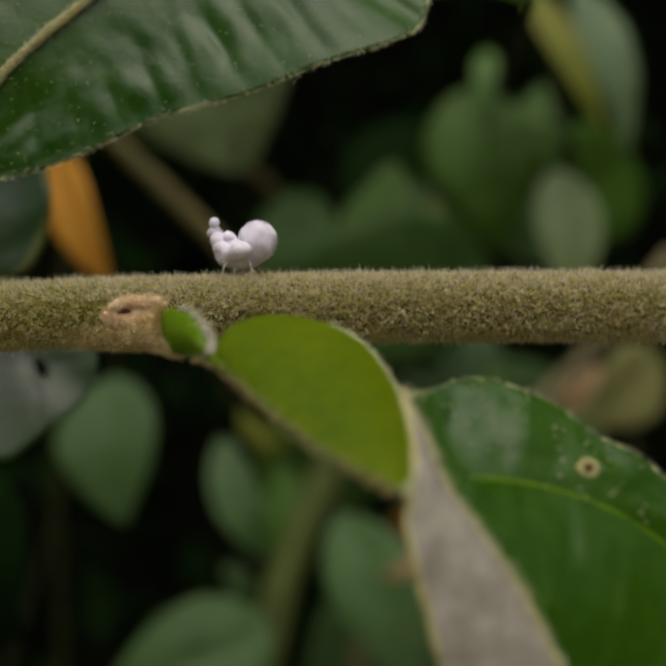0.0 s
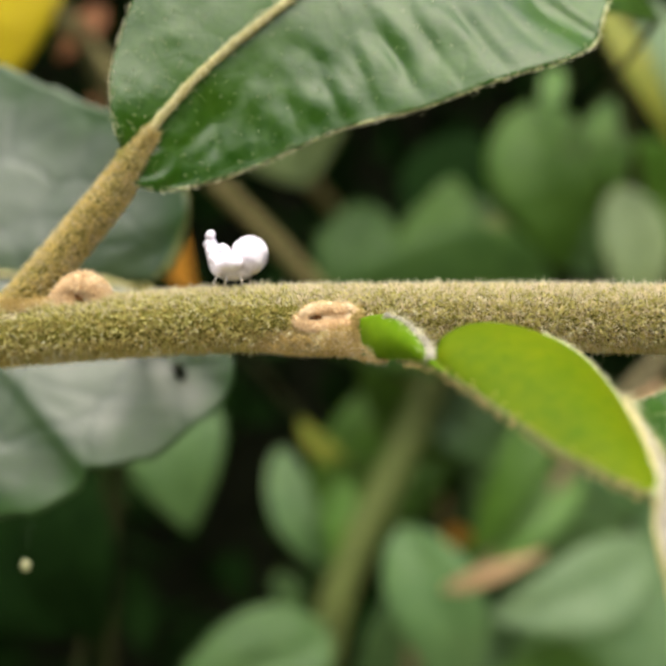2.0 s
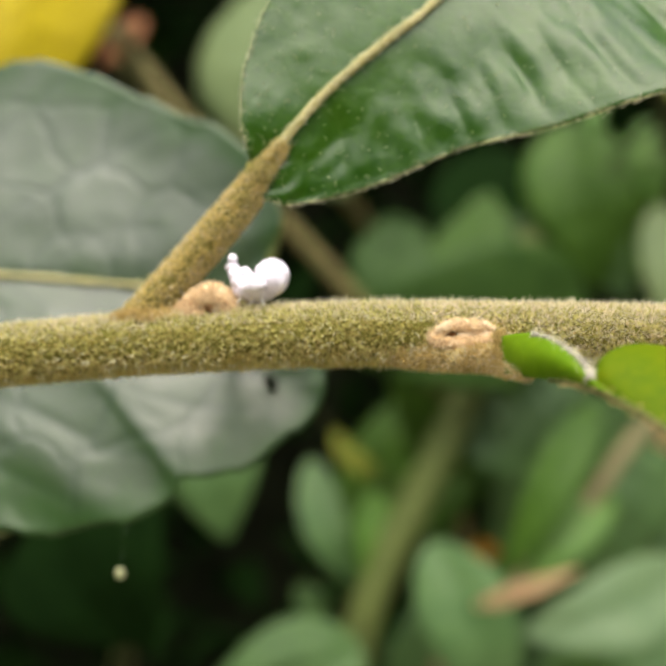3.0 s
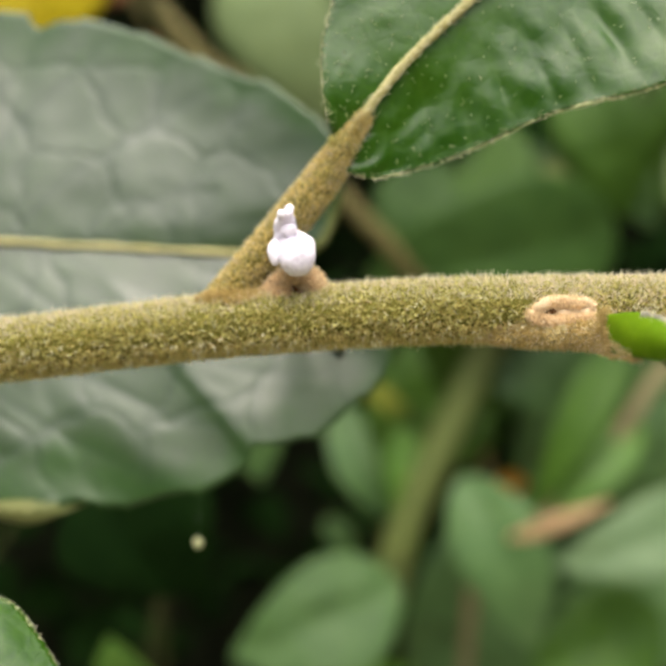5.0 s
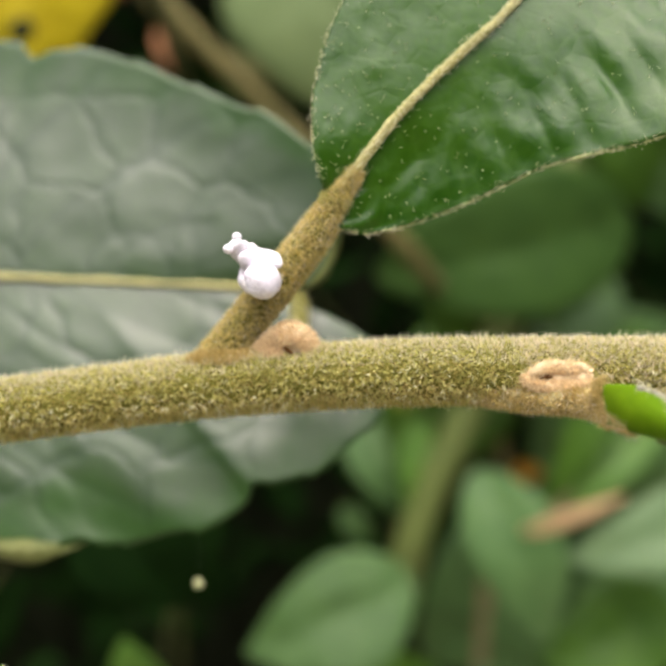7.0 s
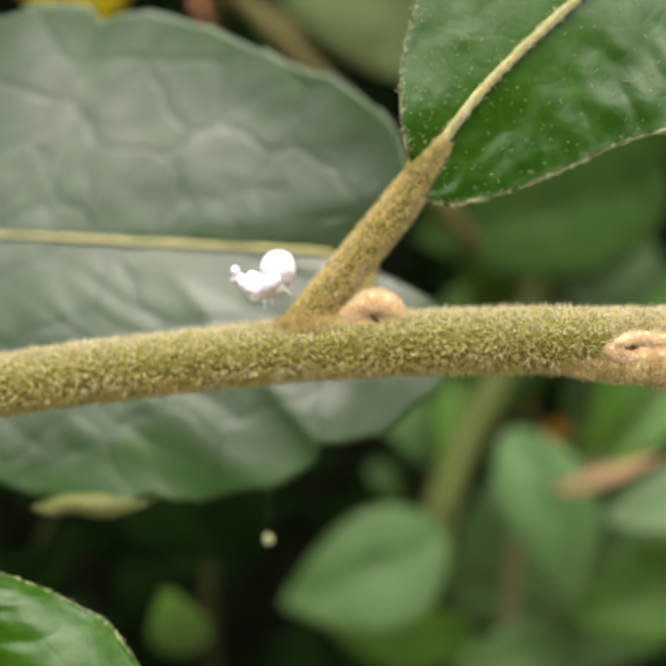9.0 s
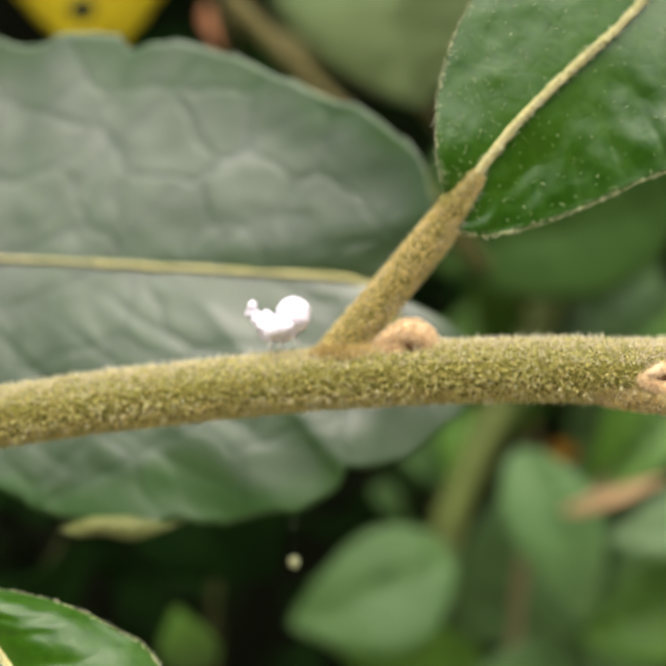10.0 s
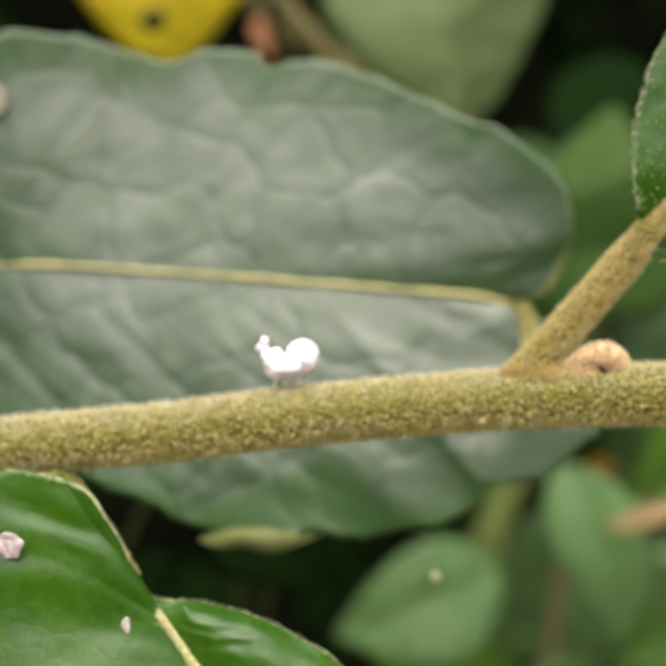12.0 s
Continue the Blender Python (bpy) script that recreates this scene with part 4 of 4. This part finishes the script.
# base, tip, width in millimetres, leaf kind, stem
FAR_LEAVES = [
    ((104.5, 400.0, 132.2), (120.6, 388.0, 43.3), 54, 'mid', 1),
    ((131.2, 330.0, 76.2), (132.8, 318.0, 12.0), 28, 'pale', 1),
    ((113.6, 300.0, 146.5), (140.4, 288.0, 81.6), 16, 'lime', 1),
    ((138.5, 315.0, 152.1), (154.0, 303.0, 76.1), 22, 'silver', 1),
    ((103.4, 330.0, 129.7), (97.4, 318.0, 100.2), 11, 'bright', 1),
    ((132.7, 345.0, 118.5), (130.1, 333.0, 75.1), 21, 'bright', 1),
    ((15.1, 380.0, 78.9), (18.3, 368.0, 30.0), 35, 'dusk', 0),
    ((69.6, 430.0, 92.0), (71.7, 418.0, 28.9), 59, 'dusk', 0),
    ((-55.8, 200.0, 62.9), (-36.8, 190.0, 16.2), 16, 'orange', 2),
    ((-55.7, 290.0, -8.4), (-50.7, 278.0, -64.4), 38, 'teal', 2),
    ((2.4, 300.0, -110.1), (-65.5, 288.0, -134.9), 48, 'teal', 3),
    ((0.7, 305.0, -118.7), (-58.5, 293.0, -130.3), 33, 'teal', 3),
    ((-23.1, 390.0, -41.2), (3.8, 378.0, -103.4), 23, 'blue', 3),
    ((8.3, 370.0, -53.2), (4.0, 358.0, -97.4), 19, 'bright', 3),
    ((32.7, 335.0, -71.4), (59.8, 323.0, -145.7), 40, 'blue', 3),
    ((106.7, 345.0, -10.6), (61.0, 333.0, -91.6), 21, 'mid', 4),
    ((56.5, 390.0, -7.4), (83.4, 378.0, -50.1), 36, 'teal', 3),
    ((142.9, 330.0, -81.6), (67.2, 318.0, -107.9), 35, 'silver', 4),
    ((114.3, 345.0, -51.5), (71.0, 333.0, -92.2), 23, 'bright', 4),
    ((124.5, 350.0, -140.2), (59.0, 338.0, -161.2), 44, 'mid', 4),
    ((65.0, 370.0, -182.5), (4.9, 358.0, -189.9), 36, 'teal', 3),
    ((19.4, 360.0, -179.5), (-58.9, 348.0, -159.2), 32, 'mid', 3),
    ((48.8, 320.0, -96.9), (90.3, 308.0, -78.4), 8, 'peach', 4),
    ((64.2, 440.0, -93.6), (78.2, 428.0, -92.6), 11, 'orange', 4),
    ((-10.9, 360.0, -25.9), (4.4, 348.0, -47.2), 8, 'lime', 2),
    ((-4.1, 370.0, -33.6), (9.8, 358.0, -44.7), 6, 'lime', 2),
    ((-4.5, 350.0, -119.3), (0.5, 338.0, -131.4), 8, 'peach', 3),
    ((170.3, 320.0, -7.0), (132.6, 308.0, -34.4), 38, 'cream', 1),
    ((129.9, 330.0, -30.3), (143.7, 318.0, -10.1), 13, 'peach', 1),
    ((104.8, 350.0, 37.8), (-10.6, 338.0, 13.3), 64, 'dusk', 3),
    ((48.7, 420.0, -51.9), (68.5, 408.0, 97.0), 67, 'mid', 3),
    ((21.1, 370.0, 73.1), (8.6, 358.0, 16.3), 38, 'dusk', 0),
    ((98.6, 420.0, 119.5), (141.8, 408.0, 40.5), 52, 'teal', 1),
    ((-38.9, 360.0, 190.5), (-7.2, 348.0, 81.3), 111, 'pale', 5),
    ((-119.0, 252.0, 158.0), (-122.5, 240.0, 80.2), 90, 'yellow', 5),
    ((-113.0, 390.0, 137.7), (-103.0, 378.0, 112.4), 9, 'russet', 5),
    ((-111.5, 400.0, 183.9), (-132.0, 388.0, 152.9), 13, 'russet', 5),
    ((-89.3, 230.0, -129.4), (-95.8, 218.0, -102.5), 19, 'bright', 2),
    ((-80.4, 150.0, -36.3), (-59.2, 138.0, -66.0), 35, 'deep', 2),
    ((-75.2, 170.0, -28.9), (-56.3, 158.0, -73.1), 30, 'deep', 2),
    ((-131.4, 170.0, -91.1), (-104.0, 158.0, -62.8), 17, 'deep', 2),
    ((53.7, 60.0, 50.5), (36.1, 48.0, 46.7), 5, 'mid', 1),
    ((-32.9, 520.0, -130.3), (-11.8, 508.0, -152.2), 16, 'dusk', 3),
    ((176.3, 470.0, -22.7), (81.3, 458.0, -123.0), 103, 'teal', 3),
    ((214.7, 480.0, -90.2), (100.3, 468.0, -203.1), 105, 'blue', 3),
    ((97.1, 490.0, -137.7), (15.6, 478.0, -211.8), 92, 'teal', 3),
    ((73.0, 500.0, -19.0), (-14.5, 488.0, -99.6), 78, 'mid', 3),
    ((149.9, 500.0, -127.7), (72.0, 488.0, -254.5), 109, 'blue', 3),
    ((127.3, 480.0, 17.0), (61.5, 468.0, -41.1), 65, 'teal', 3),
    ((216.3, 470.0, 110.1), (148.8, 458.0, 64.4), 74, 'mid', 1),
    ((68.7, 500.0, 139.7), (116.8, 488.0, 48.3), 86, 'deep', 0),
    ((83.8, 360.0, -83.6), (37.2, 348.0, -115.6), 12, 'teal', 4),
]


def far_leaf(base, tip, width, seed):
    """A pointed oval leaf with a folded middle and a drooping tip."""
    rng = np.random.default_rng(seed)
    b, t = np.array(base, float) * MM, np.array(tip, float) * MM
    axis = t - b
    ln = np.linalg.norm(axis)
    side = np.cross(axis / ln, (0, -1, 0))
    side /= np.linalg.norm(side)
    tilt = rng.uniform(-0.45, 0.45)
    side = side * math.cos(tilt) + np.array((0, 1, 0)) * math.sin(tilt)
    bow = rng.uniform(-0.05, 0.08) * ln
    mid = lambda u: b + axis * u + np.array((0, -0.12 * ln, 0)) * math.sin(math.pi * u) + side * bow * math.sin(math.pi * u)
    half = lambda u: width * MM * 0.5 * math.sin(math.pi * min(1, max(0, u)) ** 0.72) ** (0.72 if width > 60 else 0.9)
    ea = lambda u: mid(u) - side * half(u) + np.array((0, -0.10 * half(u), 0))
    eb = lambda u: mid(u) + side * half(u) + np.array((0, -0.10 * half(u), 0))
    return mid, blade_mesh("leaf", mid, ea, eb, 34, 15, 0.02 * width, 0.012 * width, 8, 1.5, 0.012 * width, 24, 0.02 * width)


def far_sprigs():
    sprigs, curves = [], []
    for (points, radius, mat), label in zip(STEMS, SPRIG_LABELS):
        s = tagged(new("shrub_branch"), label, "branch", "branches behind")
        c = spline(points)
        part("stem", tube_mesh("stem", c, lambda u: radius, 90, 16, 0.4, 120.0), mat, s)
        sprigs.append(s)
        curves.append((c, radius, mat))
    for k, (base, tip, width, kind, owner) in enumerate(FAR_LEAVES):
        mid, me = far_leaf(base, tip, width, 100 + k)
        leaf = thick(part("leaf", me, M_BG[kind], sprigs[owner]), 0.4)
        part("midrib", tube_mesh("midrib", lambda u: mid(u) + np.array((0, -0.2 * MM, 0)), lambda u: 0.4 - 0.25 * u, 24, 8), M_BG[kind], leaf)
        c, radius, mat = curves[owner]
        b = np.array(base) * MM
        near = min((c(u) for u in np.linspace(0, 0.75, 120)), key=lambda p: np.linalg.norm(p - b))
        knee = (b + near) / 2 + np.array((0, 0.09, 0.006))
        part("petiole", tube_mesh("petiole", spline([near / MM, knee / MM, b / MM]), lambda u: 0.6, 16, 8), M_STALK, sprigs[owner])
    yellow = [o for o in sprigs[5].children if o.data.materials[0] == M_BG["yellow"]][0]
    part("dark_spot", blob_mesh("dark_spot", (-123.9, 226.0, 94.4), (4.3, 3, 4.0), rough=0.8, freq=200.0), M_STALK, yellow, "dark spot on the yellow leaf")


# ---- the insect: built at the origin, head towards +x, back up ----
def wax_insect():
    bug = tagged(new("waxy_insect"), "tiny white insect covered in powdery wax with a raised round abdomen", "insect")
    part("abdomen", blob_mesh("abdomen", (-1.3, 0, 3.0), (1.76, 1.65, 1.9), (0, -12, 0), 0.26, 700.0, 5), M_WAX, bug)
    part("thorax", blob_mesh("thorax", (0.5, 0, 1.85), (2.3, 1.45, 1.4), (0, -4, 0), 0.32, 800.0, 5), M_WAX, bug)
    part("thorax_tuft", blob_mesh("thorax_tuft", (1.4, 0.0, 3.45), (0.66, 0.85, 0.66), (0, 10, 0), 0.25), M_WAX, bug)
    part("shoulder", blob_mesh("shoulder", (2.1, 0, 2.3), (0.8, 1.25, 0.95), (0, 0, 0), 0.3, 800.0, 4), M_WAX, bug)
    part("neck", blob_mesh("neck", (2.35, 0, 3.3), (0.66, 0.95, 1.0), (0, 22, 0), 0.3, 800.0, 4), M_WAX, bug)
    head = part("head", blob_mesh("head", (2.75, 0, 4.2), (0.58, 0.72, 0.62), (0, 0, 0), 0.3, 700.0), M_WAX, bug)
    part("antenna", blob_mesh("antenna", (2.65, 0.55, 4.85), (0.48, 0.46, 0.5), (15, 0, 0), 0.2, 700.0), M_WAX, head)
    part("antenna", blob_mesh("antenna", (3.3, -0.55, 4.15), (0.45, 0.42, 0.45), (-15, 0, 0), 0.2, 700.0), M_WAX, head)
    for s in (1, -1):
        part("wing_pad", blob_mesh("wing_pad", (0.1, 1.6 * s, 2.0), (1.3, 0.8, 0.8), (14 * s, 0, -20 * s), 0.25, 800.0, 4), M_WAX, bug)
    rng = np.random.default_rng(81)
    for name, centre, radii, turn, count in (("wax_down", (-1.3, 0, 3.0), (1.76, 1.65, 1.9), (0, -12, 0), 1500), ("wax_down", (0.5, 0, 1.85), (2.3, 1.45, 1.4), (0, -4, 0), 1300), ("wax_down", (2.35, 0, 3.3), (0.66, 0.95, 1.0), (0, 22, 0), 500)):
        r, n = blob_roots(centre, radii, count, int(rng.integers(999)), turn)
        stuff(part(name, hair_mesh(name, r, n, 0.16, 0.04, 2, 0.8, 83), M_FUZZ_WAX, bug))
    legs = []
    for s in (1, -1):
        for x0, x1 in ((1.1, 1.8), (0.4, 0.6), (-0.4, -1.2)):
            leg = part("leg", tube_mesh("leg", spline([(0, 0, 0), ((x1 - x0) * 0.4, 0.4 * s, 0.0), ((x1 - x0) * 0.75, 0.7 * s, -0.5), (x1 - x0, 0.75 * s, -1.0)]), lambda u: 0.1 - 0.045 * u, 18, 8), M_LEG, bug, "thin pale leg")
            legs.append((leg, (x0, 0.6 * s, 1.0), s))
    return bug, legs


def stand(place, ahead, up):
    """The pose of the insect with its feet at a place in millimetres, its head ahead and its back up."""
    f, u = Vector(ahead).normalized(), Vector(up)
    u = (u - f * u.dot(f)).normalized()
    m = Matrix((f, u.cross(f), u)).transposed().to_4x4()
    return Matrix.Translation(Vector(place) * MM) @ m


twig = main_branch()
upper_leaf(twig)
folded_leaf(twig)
lower_leaf(twig)
rear_leaf(twig)
hanging_seed()
far_sprigs()
bug, legs = wax_insect()

UP = (0, 0, 1)
STEPS = [
    (0, (10.7, 1.5, 3.4), (-1, 0.25, 0.0), UP),
    (0.5, (4.4, 2.3, 3.7), (-1, 0.25, 0.04), UP),
    (1, (-0.8, 3.2, 3.7), (-1, 0.25, 0.08), UP),
    (1.5, (-3.9, 4.0, 3.6), (-1, 0.25, 0.05), UP),
    (2, (-8.1, 5.0, 3.7), (-1, 0.25, 0.05), UP),
    (2.5, (-13.4, 6.0, 3.3), (-1, 0.2, -0.02), UP),
    (3, (-18.8, 6.8, 3.0), (-1, 0.2, 0.0), UP),
    (3.5, (-24.2, 4.8, 2.4), (-1, 0.1, 0.25), (0.2, -0.1, 1)),
    (3.7, (-25.0, 4.6, 3.2), (-1, 0.1, 0.35), (0.3, -0.15, 1)),
    (4.3, (-24.9, 4.8, 4.5), (-0.8, 0.2, 0.7), (0.5, -0.7, 0.6)),
    (4.9, (-24.6, 6.6, 5.9), (-0.35, 0.2, 1), (0.3, -1, 0.1)),
    (5.5, (-24.9, 7.2, 6.4), (-0.2, 0.4, 1), (0.25, -1, 0.4)),
    (6, (-24.7, 7.2, 8.2), (0.05, 0.45, 1), (0.05, -1, 0.45)),
    (6.5, (-24.5, 7.2, 9.1), (-0.15, 0.4, 1), (-0.1, -1, 0.4)),
    (7.1, (-26.1, 7.4, 10.3), (-0.6, 0.2, 0.75), (-0.5, -1, 0.3)),
    (7.7, (-28.0, 8.0, 9.4), (-0.95, 0.25, 0.1), (-0.15, -0.6, 0.85)),
    (8.5, (-31.1, 8.9, 5.8), (-1, 0.1, -0.5), (-0.1, -0.1, 1)),
    (9, (-33.4, 9.0, 4.3), (-1, 0.0, -0.5), UP),
    (9.5, (-34.4, 9.0, 2.7), (-1, 0.0, -0.45), UP),
    (10, (-36.5, 9.0, 2.6), (-1, 0.0, -0.2), UP),
    (10.5, (-40.2, 9.0, 2.2), (-1, 0.0, -0.02), UP),
    (11, (-45.8, 9.0, 1.2), (-1, 0.0, -0.02), UP),
    (11.5, (-51.0, 8.8, 0.7), (-1, 0.0, -0.05), UP),
    (12, (-56.3, 8.5, 0.2), (-1, 0.0, -0.05), UP),
]


def motions():
    walk(bug, [(t, stand(p, f, u)) for t, p, f, u in STEPS])
    # a tripod gait: three legs swing forward while three push back
    for k, (leg, hip, s) in enumerate(legs):
        rows = []
        for i in range(61):
            swing = math.sin(2 * math.pi * (i * 0.2 * 1.25 + (0.5 if k in (1, 3, 5) else 0)))
            rows.append((i * 0.2, pose(hip[0] * MM, hip[1] * MM, hip[2] * MM, 4 * s * max(0, swing), 0, 14 * s * swing)))
        walk(leg, rows)


motions()
